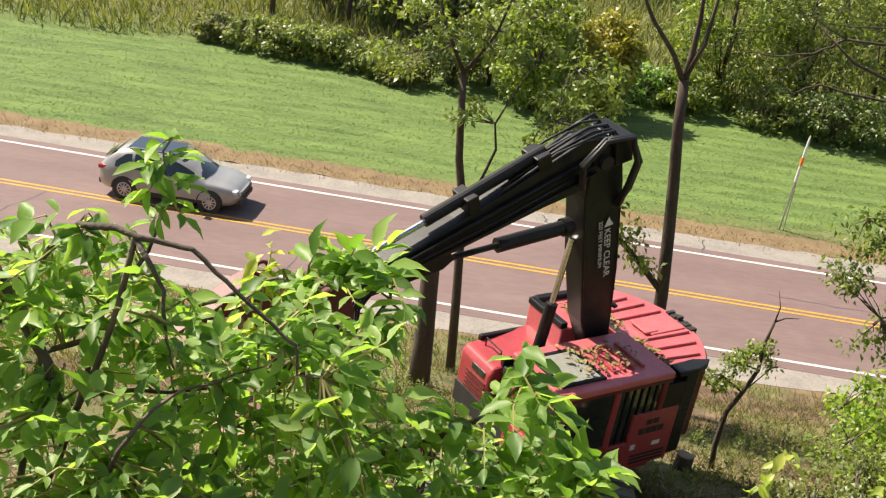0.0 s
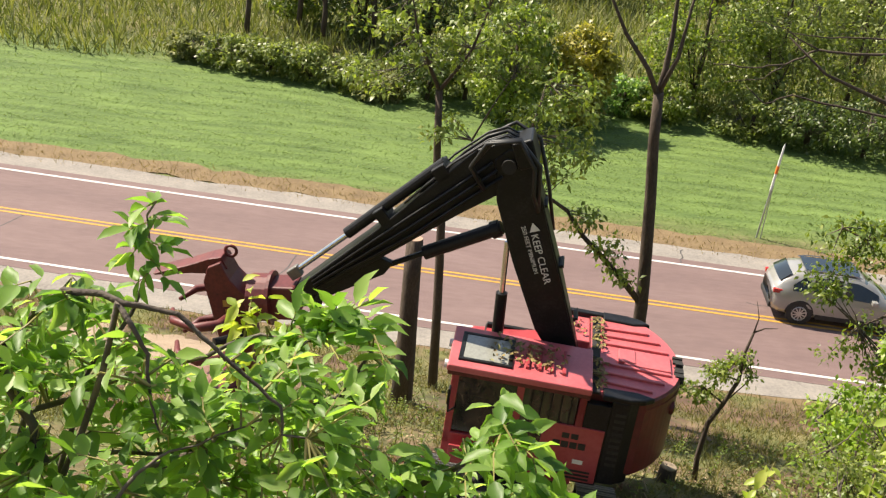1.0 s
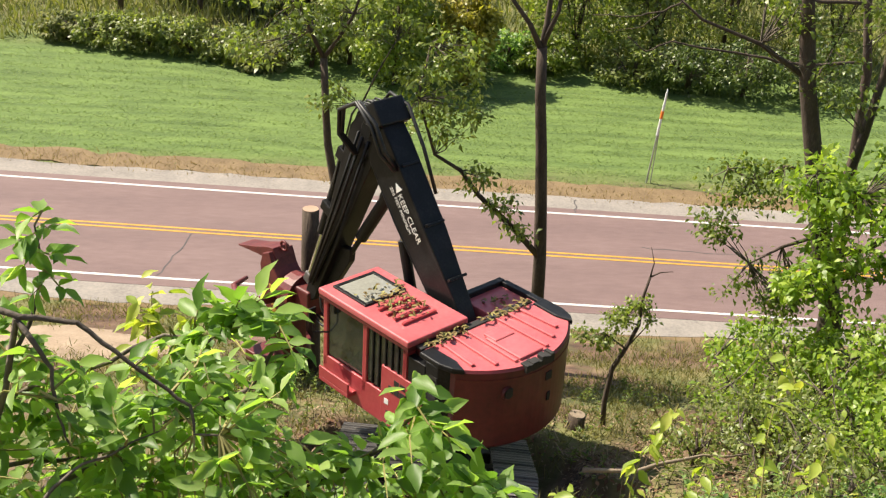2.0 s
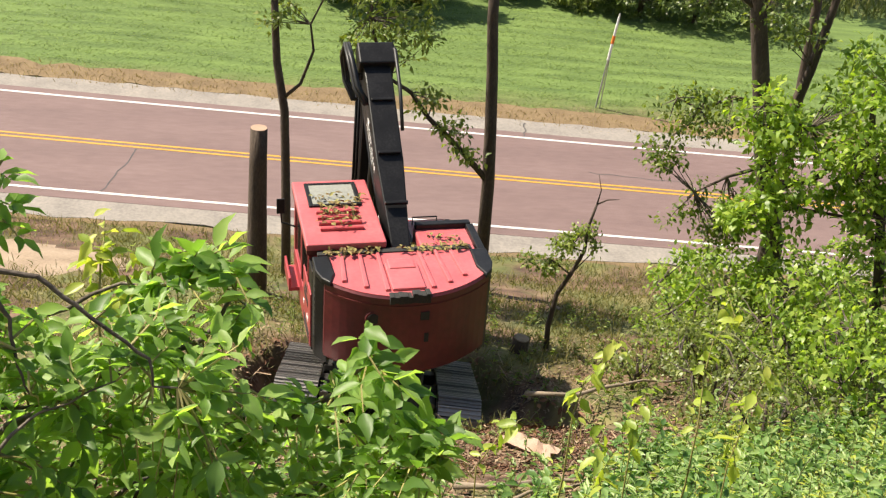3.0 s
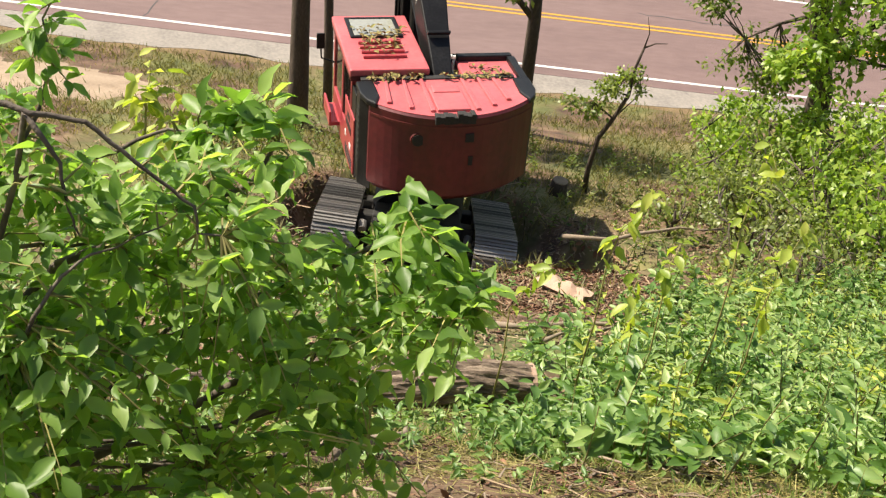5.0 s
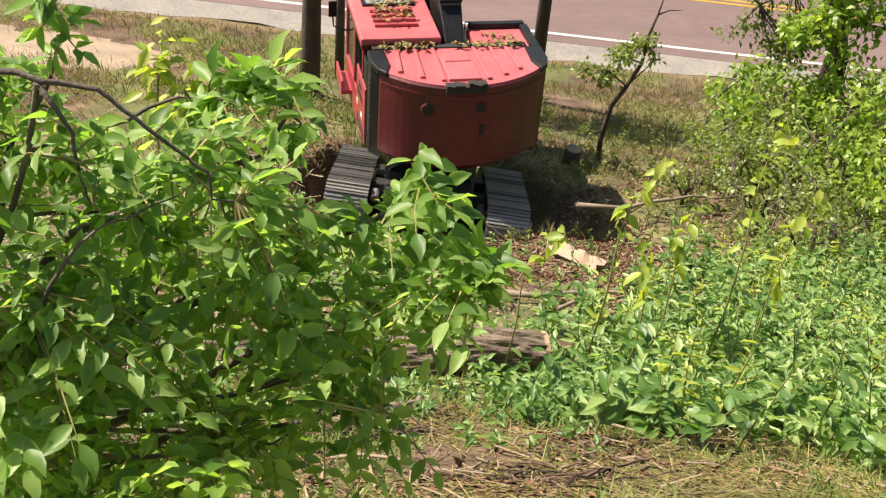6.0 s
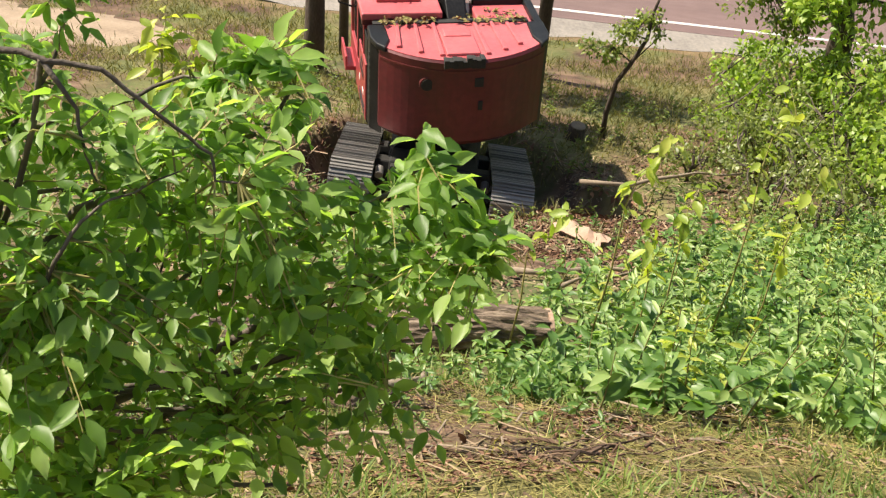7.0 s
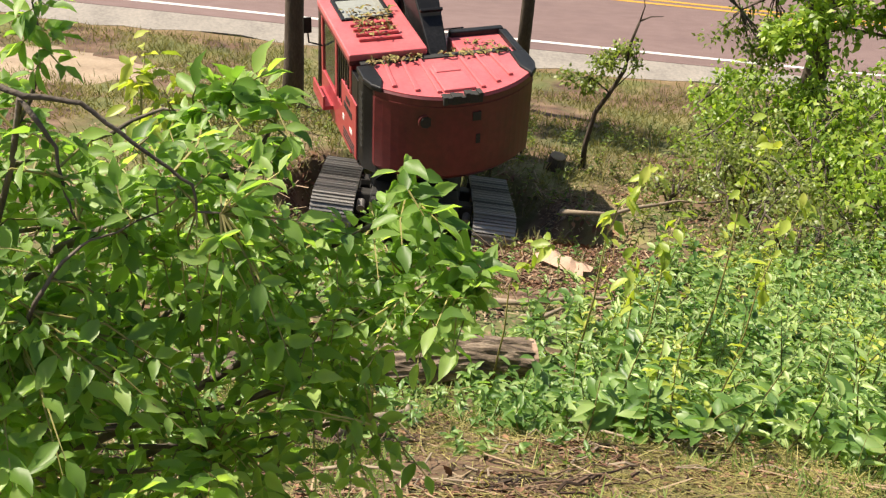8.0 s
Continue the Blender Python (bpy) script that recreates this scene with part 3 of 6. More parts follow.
def tree(name, label, trunk, radii, limbs, crown=(), mat="leaf_tree", leaf=0.11, per=16, spread=0.5, category="tree", shape="small", bark="bark", group=""):
    """A tree from its trunk line, limbs (points, start radius) and the centres of its leaf clumps."""
    base = Vector(trunk[0])
    ob = thing(name, label, category, Matrix.Translation(base), group)
    t = Geo().tube([Vector(p) - base for p in trunk], radii, 10)
    part("trunk", t, M[bark], ob, smooth=True)
    for pts, r in limbs:
        pts = [Vector(p) - base for p in pts]
        n = len(pts)
        part("limb", Geo().tube(pts, [r * (1 - 0.75 * k / (n - 1)) for k in range(n)], 6), M[bark], ob, smooth=True)
    if len(crown):
        cs = np.array([tuple(Vector(c) - base) for c in crown])
        p, d, nm, L = clump(cs, spread, int(per * 1.5), leaf * 1.15)
        part("crown", leaves_mesh("crown", p, d, nm, L, L * 0.5, M[mat], shape), None, ob, kind="stuff")
        tw = Geo()
        anchors = [Vector(q) - base for pts, r in limbs for q in pts[1:]] or [Vector(trunk[-1]) - base]
        for c in cs:
            c = Vector(c)
            a = min(anchors, key=lambda q: (q - c).length)
            tw.tube(wander(a, c, 3, 0.06, int(abs(c.x * 1000)) % 9973), [0.016, 0.012, 0.008, 0.004], 4, False)
        part("twig", tw, M["twig"], ob, kind="stuff")
    return ob


def ball(c, r, n, seed, squash=0.8):
    q = random.Random(seed)
    out = []
    while len(out) < n:
        v = Vector((q.uniform(-1, 1), q.uniform(-1, 1), q.uniform(-1, 1)))
        if 0.15 < v.length < 1 and q.random() < v.length:
            out.append(Vector(c) + Vector((v.x * r, v.y * r, v.z * r * squash)))
    return out


# bare-trunked tree beyond the machine, with a leafy lower limb
forked = tree("tree", "slender dark-barked tree with forked bare top and one leafy low limb",
     [(5.18, 24, 1.2), (5.03, 24, 4.1), (4.9, 24, 5.5), (4.77, 24, 6.75), (4.62, 24.05, 8.0), (4.53, 24, 9.1)], [0.17, 0.155, 0.145, 0.135, 0.125, 0.115],
     [([(4.53, 24, 9.0), (4.2, 23.9, 9.6), (3.61, 23.9, 10.3), (3.2, 23.8, 11.0), (3.0, 23.8, 12.4)], 0.07),
      ([(4.53, 24, 9.0), (4.6, 24.1, 9.6), (4.62, 24.1, 10.3), (4.58, 24.1, 11.2), (4.7, 24, 13.2)], 0.085),
      ([(4.56, 24, 9.2), (4.8, 24, 9.9), (4.9, 24.1, 10.9), (5.1, 24.2, 12.5)], 0.06),
      ([(5.03, 24, 4.1), (4.41, 23.8, 4.8), (3.9, 23.7, 5.3), (3.4, 23.7, 5.75), (2.95, 23.6, 6.35), (2.35, 23.6, 6.7), (1.9, 23.5, 8.0), (2.1, 23.5, 9.2)], 0.085)],
     ball((2.3, 23.5, 8.0), 0.95, 46, 5, 1.3) + ball((3.3, 23.6, 6.2), 0.35, 7, 6) + ball((4.0, 23.7, 5.5), 0.35, 7, 7) + ball((4.3, 23.8, 4.9), 0.3, 5, 8) + ball((2.8, 23.5, 9.2), 0.7, 12, 9), "leaf_mid", 0.14, 16, 0.30)
forked.matrix_basis = Matrix.Translation((0.13, 0, 0)) @ forked.matrix_basis
# leafy young tree beside the cut trunk
tree("tree", "slim wavy-trunked young tree with light green upper leaves",
     [(0.62, 24.6, 0.9), (0.52, 24.6, 3.0), (0.45, 24.7, 4.2), (0.38, 24.7, 5.3), (0.16, 24.8, 6.4), (0.10, 24.8, 7.1), (0.01, 24.8, 8.4)], [0.12, 0.11, 0.105, 0.10, 0.09, 0.085, 0.08],
     [([(0.01, 24.8, 8.4), (-0.3, 24.8, 9.0), (-0.58, 24.8, 9.6), (-0.77, 24.8, 10.4), (-0.9, 24.8, 12.0)], 0.055),
      ([(0.01, 24.8, 8.4), (0.35, 24.8, 8.9), (0.63, 24.8, 9.4), (0.89, 24.8, 10.3), (1.2, 24.8, 11.8)], 0.05),
      ([(0.34, 24.7, 5.6), (0.7, 24.6, 6.0), (0.95, 24.6, 6.8), (0.85, 24.6, 7.4), (1.15, 24.6, 8.1), (1.5, 24.6, 8.8)], 0.045)],
     ball((-0.9, 24.8, 9.8), 1.1, 26, 15, 0.9) + ball((1.0, 24.8, 9.9), 1.2, 24, 16, 0.9) + ball((-1.6, 24.8, 8.4), 0.5, 7, 17) + ball((0.1, 24.8, 11.4), 1.5, 24, 18) + ball((0.2, 24.8, 7.6), 0.45, 6, 19), "leaf_mid", 0.15, 15, 0.36)
# topped trunk left standing
stub = thing("topped_trunk", "standing tree trunk sawn off flat at the top", "tree trunk", Matrix.Translation((-0.10, 22.3, 1.95)))
part("bark", Geo().tube([(0.0, 0, -0.5), (0.0, 0, 1.0), (-0.03, 0, 2.2), (-0.05, 0.02, 3.1), (-0.06, 0.02, 3.9)], [0.27, 0.22, 0.20, 0.188, 0.178], 14), M["bark"], stub, smooth=True)
part("cut_face", Geo().tube([(-0.06, 0.02, 3.9), (-0.06, 0.02, 3.912)], [0.173, 0.170], 14), M["cut_wood"], stub, "pale freshly sawn top")
# small crooked tree in front of the road
tree("small_tree", "small crooked tree with sparse leaves on the bank",
     [(5.62, 18.5, 2.99), (5.57, 18.5, 3.68), (5.62, 18.5, 4.4), (5.82, 18.5, 4.85), (6.0, 18.5, 5.36), (6.0, 18.5, 5.95), (6.07, 18.5, 6.36)], [0.058, 0.052, 0.048, 0.042, 0.036, 0.028, 0.022],
     [([(6.07, 18.5, 6.36), (6.25, 18.5, 6.46), (6.48, 18.5, 6.48)], 0.020), ([(6.07, 18.5, 6.36), (6.1, 18.5, 6.65), (6.0, 18.5, 6.97)], 0.016), ([(5.82, 18.5, 4.85), (5.37, 18.5, 5.18), (5.01, 18.5, 5.09)], 0.02), ([(6.0, 18.5, 5.36), (5.69, 18.5, 5.45), (5.4, 18.5, 5.54)], 0.018), ([(5.82, 18.5, 4.85), (6.23, 18.5, 5.44), (6.38, 18.5, 5.51)], 0.014)],
     ball((5.17, 18.5, 5.1), 0.26, 10, 25, 0.6) + ball((5.52, 18.5, 5.5), 0.30, 12, 27, 0.6) + ball((5.93, 18.5, 5.59), 0.30, 10, 26, 0.7) + ball((5.51, 18.5, 5.01), 0.20, 6, 28, 0.6) + ball((6.07, 18.5, 5.78), 0.22, 6, 29), "leaf_mid", 0.085, 14, 0.20, "tree")
# big leafy trees at the edge of the clearing
tree("tree", "large dark-trunked tree with bright green leafy boughs",
     [(10.9, 20.6, 2.3), (10.8, 20.7, 4.6), (10.4, 20.8, 5.8), (10.1, 20.8, 6.7), (9.75, 20.8, 7.9), (9.3, 20.8, 9.4), (8.95, 20.8, 11.0), (8.7, 20.8, 13.5)], [0.27, 0.24, 0.22, 0.2, 0.18, 0.16, 0.14, 0.1],
     [([(10.2, 20.8, 6.5), (10.5, 20.8, 7.6), (10.6, 20.7, 8.5), (10.8, 20.7, 10.8), (11.2, 20.7, 13)], 0.15),
      ([(10.4, 20.8, 5.8), (11.0, 20.2, 6.3), (11.6, 19.8, 7.2), (12.2, 19.6, 8.0)], 0.09),
      ([(9.8, 20.8, 7.7), (9.0, 20.4, 7.9), (8.3, 20.2, 7.7), (7.8, 20.2, 7.9)], 0.06),
      ([(10.2, 20.8, 6.3), (9.3, 20.4, 6.2), (8.6, 20.2, 5.9)], 0.05),
      ([(9.2, 20.8, 9.6), (8.2, 20.8, 10.2), (7.0, 20.8, 10.6), (6.2, 20.8, 11.2)], 0.06)],
     ball((8.43, 20.5, 7.6), 0.85, 24, 35, 0.8) + ball((7.75, 20.5, 6.6), 0.45, 9, 36) + ball((9.13, 20.5, 5.2), 0.95, 28, 37, 0.7) + ball((9.4, 20.8, 11.5), 1.5, 30, 40) + ball((11.8, 20.5, 11.5), 1.8, 40, 45) + ball((9.9, 20.6, 9.6), 0.8, 12, 46),
     "leaf_tree", 0.11, 24, 0.36)
tree("tree", "bright green leafy tree with drooping sunlit boughs",
     [(12.4, 18.6, 2.9), (12.3, 18.7, 4.6), (11.9, 18.8, 6.2), (11.3, 18.9, 7.6), (11.0, 19.0, 9.0)], [0.12, 0.11, 0.09, 0.07, 0.04],
     [([(12.1, 18.8, 5.6), (11.2, 18.8, 6.2), (10.2, 18.9, 6.3), (9.4, 19.0, 6.0)], 0.05), ([(11.9, 18.8, 6.2), (11.0, 18.9, 7.2), (10.0, 19.0, 7.9), (9.0, 19.0, 8.3)], 0.05), ([(11.5, 18.9, 7.2), (12.2, 19.0, 8.4), (12.6, 19.0, 9.4)], 0.05)],
     ball((10.5, 18.9, 7.3), 1.35, 60, 71, 0.75) + ball((11.6, 18.9, 8.6), 1.4, 54, 72, 0.8) + ball((9.5, 19.0, 6.2), 0.8, 24, 73, 0.7) + ball((12.4, 18.8, 6.6), 1.3, 40, 74, 0.8) + ball((9.2, 19.0, 8.2), 0.6, 14, 75), "leaf_bright", 0.16, 24, 0.36)
for k, (x, y, r, n) in enumerate([(8.2, 17.0, 1.2, 50), (9.8, 16.2, 1.4, 64), (7.4, 14.8, 1.0, 34), (8.6, 18.8, 1.3, 56), (11.5, 17.4, 1.5, 60), (9.2, 13.4, 1.2, 44), (6.6, 16.2, 0.6, 14), (10.2, 19.2, 1.4, 60), (12.8, 19.4, 1.6, 60), (9.6, 20.4, 1.15, 44), (7.2, 12.6, 0.9, 30)]):
    z = ground_z(x, y)
    tree("bush", "thin olive brush with bare twigs on the bank" if k in (0, 2, 6, 10) else "shaggy light green bush on the bank" if k % 2 == 0 else "yellow-green leafy bush on the bank",
         [(x, y, z - 0.05), (x + .05, y, z + r * 0.6), (x, y + .05, z + r * 1.1)], [0.04, 0.03, 0.02],
         [([(x, y, z + r * .3), (x - r * .4, y, z + r * .9), (x - r * .7, y, z + r * 1.3)], 0.02), ([(x, y, z + r * .3), (x + r * .4, y, z + r * .9), (x + r * .7, y, z + r * 1.2)], 0.02), ([(x, y, z + r * .5), (x, y - r * .5, z + r * 1.1), (x, y - r * .6, z + r * 1.5)], 0.018)],
         ball((x, y, z + r * 1.0), r, n, 50 + k, 0.85), "leaf_olive" if k in (0, 2, 6, 10) else "leaf_bright", 0.085 if k in (0, 2, 6, 10) else 0.13, 20, 0.32, "bush", group="bushes on the bank")


# ---- far side: bushes, trees and thickets ----
def far_bush(x, y, r, h, mat, seed, n=40, leaf=0.17, label="dense bush at the far edge of the mown verge", name="bush", per=24):
    z = ground_z(x, y)
    q = random.Random(seed)
    limbs = []
    for k in range(4):
        a = q.uniform(0, 6.28)
        limbs.append(([(x, y, z + h * .1), (x + r * .3 * math.cos(a), y + r * .3 * math.sin(a), z + h * .45), (x + r * .6 * math.cos(a), y + r * .6 * math.sin(a), z + h * .8)], 0.05))
    return tree(name, label, [(x, y, z - 0.1), (x + .1, y, z + h * .4), (x, y, z + h * .8)], [0.12, 0.09, 0.05], limbs,
                [c for c in ball((x, y, z + h * 0.5), 1.0, n, seed, 1.0)] and [Vector((x + (c.x - x) * r, y + (c.y - y) * r, z + h * 0.52 + (c.z - z - h * 0.5) * h * 0.5)) for c in ball((x, y, z + h * 0.5), 1.0, n, seed, 1.0)],
                mat, leaf, per, max(0.35, r * 0.26), name)


for k, (x, y, r, h, mat) in enumerate([
        (-10.3, 55.3, 1.5, 1.5, "leaf_olive"), (-8.4, 54.8, 1.5, 1.7, "leaf_olive"), (-6.3, 54.4, 1.5, 1.6, "leaf_olive"), (-4.3, 53.6, 1.4, 1.5, "leaf_olive"), (-2.7, 52.6, 1.2, 1.3, "grass_field"), (-12.4, 56.2, 1.3, 1.3, "grass_field"),
        (-0.6, 53.5, 1.6, 2.8, "leaf_dark"), (1.2, 54.2, 1.8, 3.6, "leaf_olive"), (6.8, 54.5, 1.7, 1.9, "leaf_weed"), (8.9, 54.8, 1.5, 1.7, "leaf_weed"), (10.6, 54.0, 1.4, 1.9, "leaf_tree"),
        (14.9, 53.2, 1.9, 2.1, "leaf_olive"), (17.4, 52.4, 2.0, 2.3, "leaf_dark"), (20.0, 52.0, 2.2, 2.6, "leaf_dark"), (23.0, 51.5, 2.4, 3.0, "leaf_dark")]):
    far_bush(x, y, r, h, mat, 100 + k, 44, 0.2, per=34)
for k, (x, y, r, h, mat, lab) in enumerate([
        (3.2, 51.2, 2.0, 5.6, "leaf_mid", "leafy young tree at the edge of the verge"),
        (6.4, 51.8, 1.5, 4.6, "leaf_gold", "small tree with leaves turning gold"),
        (12.6, 56.4, 3.0, 8.2, "leaf_mid", "broad olive-green tree with drooping foliage"),
        (16.8, 57.5, 2.8, 7.5, "leaf_olive", "dark green tree behind the verge"),
        (-4.6, 63.5, 2.6, 6.5, "leaf_dark", "dark leafy tree at the edge of the woods"), (-8.5, 66.0, 2.4, 6.5, "leaf_tree", "leafy tree at the edge of the woods"),
        (-1.0, 62.0, 2.6, 7.0, "leaf_dark", "dark leafy tree at the edge of the woods"), (2.4, 64.0, 2.4, 7.0, "leaf_olive", "leafy tree at the edge of the woods"),
        (21.5, 60.0, 3.2, 8.5, "leaf_olive", "olive-green tree beyond the verge"), (27.0, 58.5, 3.4, 9.0, "leaf_olive", "olive-green tree beyond the verge"),
        (19.5, 68.0, 3.2, 8.0, "leaf_olive", "olive-green tree beyond the verge")]):
    far_bush(x, y, r, h, mat, 200 + k, 115, 0.24, lab, "tree", 30)
for k, (x, y) in enumerate([(-10.6, 60.6), (-6.6, 61.0), (-4.0, 61.4), (-8.2, 63.2), (-2.2, 60.4)]):
    tree("tree", "thin dark trunk at the edge of the woods", [(x, y, -0.1), (x + .1, y, 2.0), (x - .1, y, 4.2), (x + .2, y, 7.0)], [0.16, 0.14, 0.11, 0.06],
         [([(x, y, 2.4), (x - .6, y, 3.4), (x - 1.0, y, 4.6)], 0.06), ([(x, y, 2.8), (x + .7, y, 3.9), (x + 1.2, y, 5.0)], 0.06)], ball((x, y, 5.6), 1.9, 34, 300 + k, 0.8), "leaf_tree", 0.2, 20, 0.45, group="woodland trees")
for k in range(34):
    x, y = -50 + 3.1 * k + RNG.uniform(-1, 1), 84 + RNG.uniform(-4, 12)
    far_bush(x, y, 3.4, 8.5, ("leaf_olive", "leaf_olive", "leaf_gold")[k % 3 if k % 7 == 2 else k % 2], 400 + k, 46, 0.42, "far tree in the distant wood", "tree", 18)

# bare branches reaching over the verge from the tree beside the road
dead = thing("tree", "bare-branched grey tree beside the road", "tree", Matrix.Translation((9.0, 26.0, 9.0)))
part("trunk", Geo().tube([(4.6, 0.3, -9.3), (4.4, 0.2, -4.5), (4.0, 0, -0.6), (3.6, 0, 1.2), (3.4, 0, 4.5)], [0.15, 0.13, 0.11, 0.09, 0.05], 10), M["bark"], dead, smooth=True)
for pts, r in [([(12.65, 26, 10.0), (10.6, 26, 10.1), (9.32, 26, 9.96), (8.45, 26, 9.97), (7.79, 26, 9.56), (7.05, 26, 9.4), (6.15, 26, 9.39)], 0.05), ([(12.95, 26, 8.6), (11.0, 26, 8.5), (9.67, 26, 8.68), (8.5, 26, 8.8), (8.09, 26, 8.87), (7.51, 26, 8.6), (7.03, 26, 8.93)], 0.045),
               ([(12.6, 26, 10.6), (10.6, 26, 10.4), (9.22, 26, 10.33), (8.24, 26, 10.27), (7.61, 26, 10.28)], 0.035), ([(8.45, 26, 9.97), (7.58, 26, 10.37), (6.54, 26, 10.49)], 0.022), ([(7.79, 26, 9.56), (7.36, 26, 9.18), (6.5, 26, 9.0)], 0.018)]:
    pts = [Vector((x - 9.0, y - 26.0, z - 9.0)) for x, y, z in pts]
    pts = [q for i in range(len(pts) - 1) for q in wander(pts[i], pts[i + 1], 4, 0.07, i + len(pts))[:-1]] + [pts[-1]]
    part("bough", Geo().tube(pts, [r * (1 - 0.8 * i / len(pts)) for i in range(len(pts))], 6), M["bark"], dead, smooth=True)


# ---- felled wood ----
log = thing("felled_log", "felled tree trunk with furrowed grey-brown bark lying across the bank", "log", Matrix.Translation((0.45, 7.3, 8.45)))
lp = [Vector((-2.4, -0.25, 0.0)), Vector((-1.2, -0.1, 0.03)), Vector((0, 0, 0.0)), Vector((1.0, 0.12, -0.05)), Vector((1.75, 0.2, -0.08))]
g = Geo()
NS = 56
for i, p in enumerate([lp[0].lerp(lp[-1], s / 60) + Vector((0, 0, 0.03 * math.sin(s * 0.28))) for s in range(61)]):
    for k in range(NS):
        a = 2 * math.pi * k / NS
        r = 0.24 - 0.0015 * i * 24 / 60 + 0.02 * noise.noise(Vector((p.x * 2.2, math.cos(a) * 2.4, math.sin(a) * 2.4))) + 0.055 * (0.35 - abs(noise.noise(Vector((p.x * 3.0 + a * 0.6, math.cos(a) * 5.5, math.sin(a) * 5.5)))))
        g.v.append((p.x, p.y + r * math.cos(a), p.z + r * math.sin(a)))
g.f = [(i * NS + k, (i + 1) * NS + k, (i + 1) * NS + (k + 1) % NS, i * NS + (k + 1) % NS) for i in range(60) for k in range(NS)]
g.f += [tuple(range(NS)), tuple(range(60 * NS, 61 * NS))[::-1]]
part("bark", g, M["bark_pale"], log)
part("cut_end", Geo().tube([lp[-1] + Vector((-.02, 0, 0)), lp[-1] + Vector((0.02, 0.004, 0))], 0.19, 16), M["cut_wood"], log, "pale sawn end")


def butt(name, label, a, b, r0, r1, cut=True):
    a, b = Vector(a), Vector(b)
    ob = thing(name, label, "log", Matrix.Translation(a))
    d = b - a
    if cut:
        run, rad = [Vector((0, 0, 0)), d * .5 + Vector((0, 0, .02)), d], [r0, (r0 + r1) / 2, r1]
    else:
        q = random.Random(int(1000 * d.length))
        run = [d * (k / 7) + Vector((q.gauss(0, 1), q.gauss(0, 1), q.uniform(0, 1))) * 0.016 * d.length for k in range(8)]
        rad = [(r0 + (r1 - r0) * k / 7) * q.uniform(.75, 1.15) for k in range(8)]
    part("bark", Geo().tube(run, rad, 14), M["cut_wood"] if cut else M["dead_wood"], ob, smooth=True)
    if cut:
        part("cut_end", Geo().tube([d * -0.01, d * 0.004], r0 * 0.96, 14), M["cut_wood"], ob, "pale splintered sawn end")
    return ob


split = thing("split_log", "short split log of pale fresh splintered wood", "log", Matrix.Translation((3.55, 12.75, 5.42)))
g = Geo()
q = random.Random(3)
for i in range(9):
    s = i / 8
    c = Vector((0.46 * s, -0.72 * s, 0.27 * s + 0.0))
    for k in range(9):
        a = 2 * math.pi * k / 9
        r = (0.13 + 0.03 * math.sin(3 * s)) * (1 + q.uniform(-.22, .22)) * (0.55 if math.sin(a) < -0.2 else 1.0)
        j = q.uniform(-.10, .02) if i == 0 else (q.uniform(-.02, .16) if i == 8 else 0)
        g.v.append(tuple(c + Vector((0.85 * math.cos(a) * r + j * .5, 0.5 * math.cos(a) * r - j * .85, math.sin(a) * r))))
g.f = [(i * 9 + k, i * 9 + (k + 1) % 9, i * 9 + 9 + (k + 1) % 9, i * 9 + 9 + k) for i in range(8) for k in range(9)] + [tuple(range(9))[::-1], tuple(range(72, 81))]
part("wood", g, M["cut_wood"], split)
butt("felled_branch", "grey barkless felled branch on the bank", (2.3, 10.2, 6.72), (5.1, 10.6, 6.55), 0.040, 0.015, False)
butt("felled_branch", "grey barkless felled branch on the bank", (2.6, 9.6, 6.98), (4.6, 10.9, 6.4), 0.032, 0.012, False)
butt("felled_branch", "thin grey felled branch on the lower bank", (4.4, 15.0, 4.55), (7.4, 15.8, 4.4), 0.040, 0.018, False)
butt("felled_branch", "thin dry stick on the steep bank", (1.9, 5.6, 9.6), (2.9, 4.7, 10.2), 0.011, 0.005, False)
butt("felled_branch", "thin dry stick on the steep bank", (0.2, 4.4, 10.45), (1.4, 3.9, 10.85), 0.012, 0.005, False)
butt("felled_branch", "rotten bark strip on the steep bank", (0.3, 5.2, 9.85), (0.9, 5.9, 9.35), 0.07, 0.03, False)

M["slash_wood"] = material("red_brown_slash", [(0.030, 0.018, 0.012), (0.075, 0.042, 0.026), (0.16, 0.10, 0.065)], 9, 0.9, per="island", bump=0.4)


def slash(x, y, n, spread, mat, label, seed):
    """A low heap of broken sticks and bark strips, as one thing."""
    q = random.Random(seed)
    c = Vector((x, y, ground_z(x, y)))
    ob = thing("slash_heap", label, "brush heap", Matrix.Translation(c))
    h = Geo()
    for k in range(n):
        px, py = x + q.gauss(0, spread), y + q.gauss(0, spread * .5)
        a, ln = q.gauss(0.2, 1.1), q.uniform(.05, .28)
        lift = q.uniform(0, .09)
        p0 = Vector((px, py, ground_z(px, py) + lift)) - c
        ex, ey = px + ln * math.cos(a), py + ln * math.sin(a)
        p1 = Vector((ex, ey, ground_z(ex, ey) + lift * q.uniform(.2, 1.6))) - c
        mid = (p0 + p1) / 2 + Vector((q.gauss(0, .02), q.gauss(0, .02), q.uniform(0, .04)))
        r = q.choice((.004, .005, .007, .012))
        h.tube([p0, mid, p1], [r, r * .9, r * .5], 5)
    part("stick", h, M[mat], ob, kind="stuff")


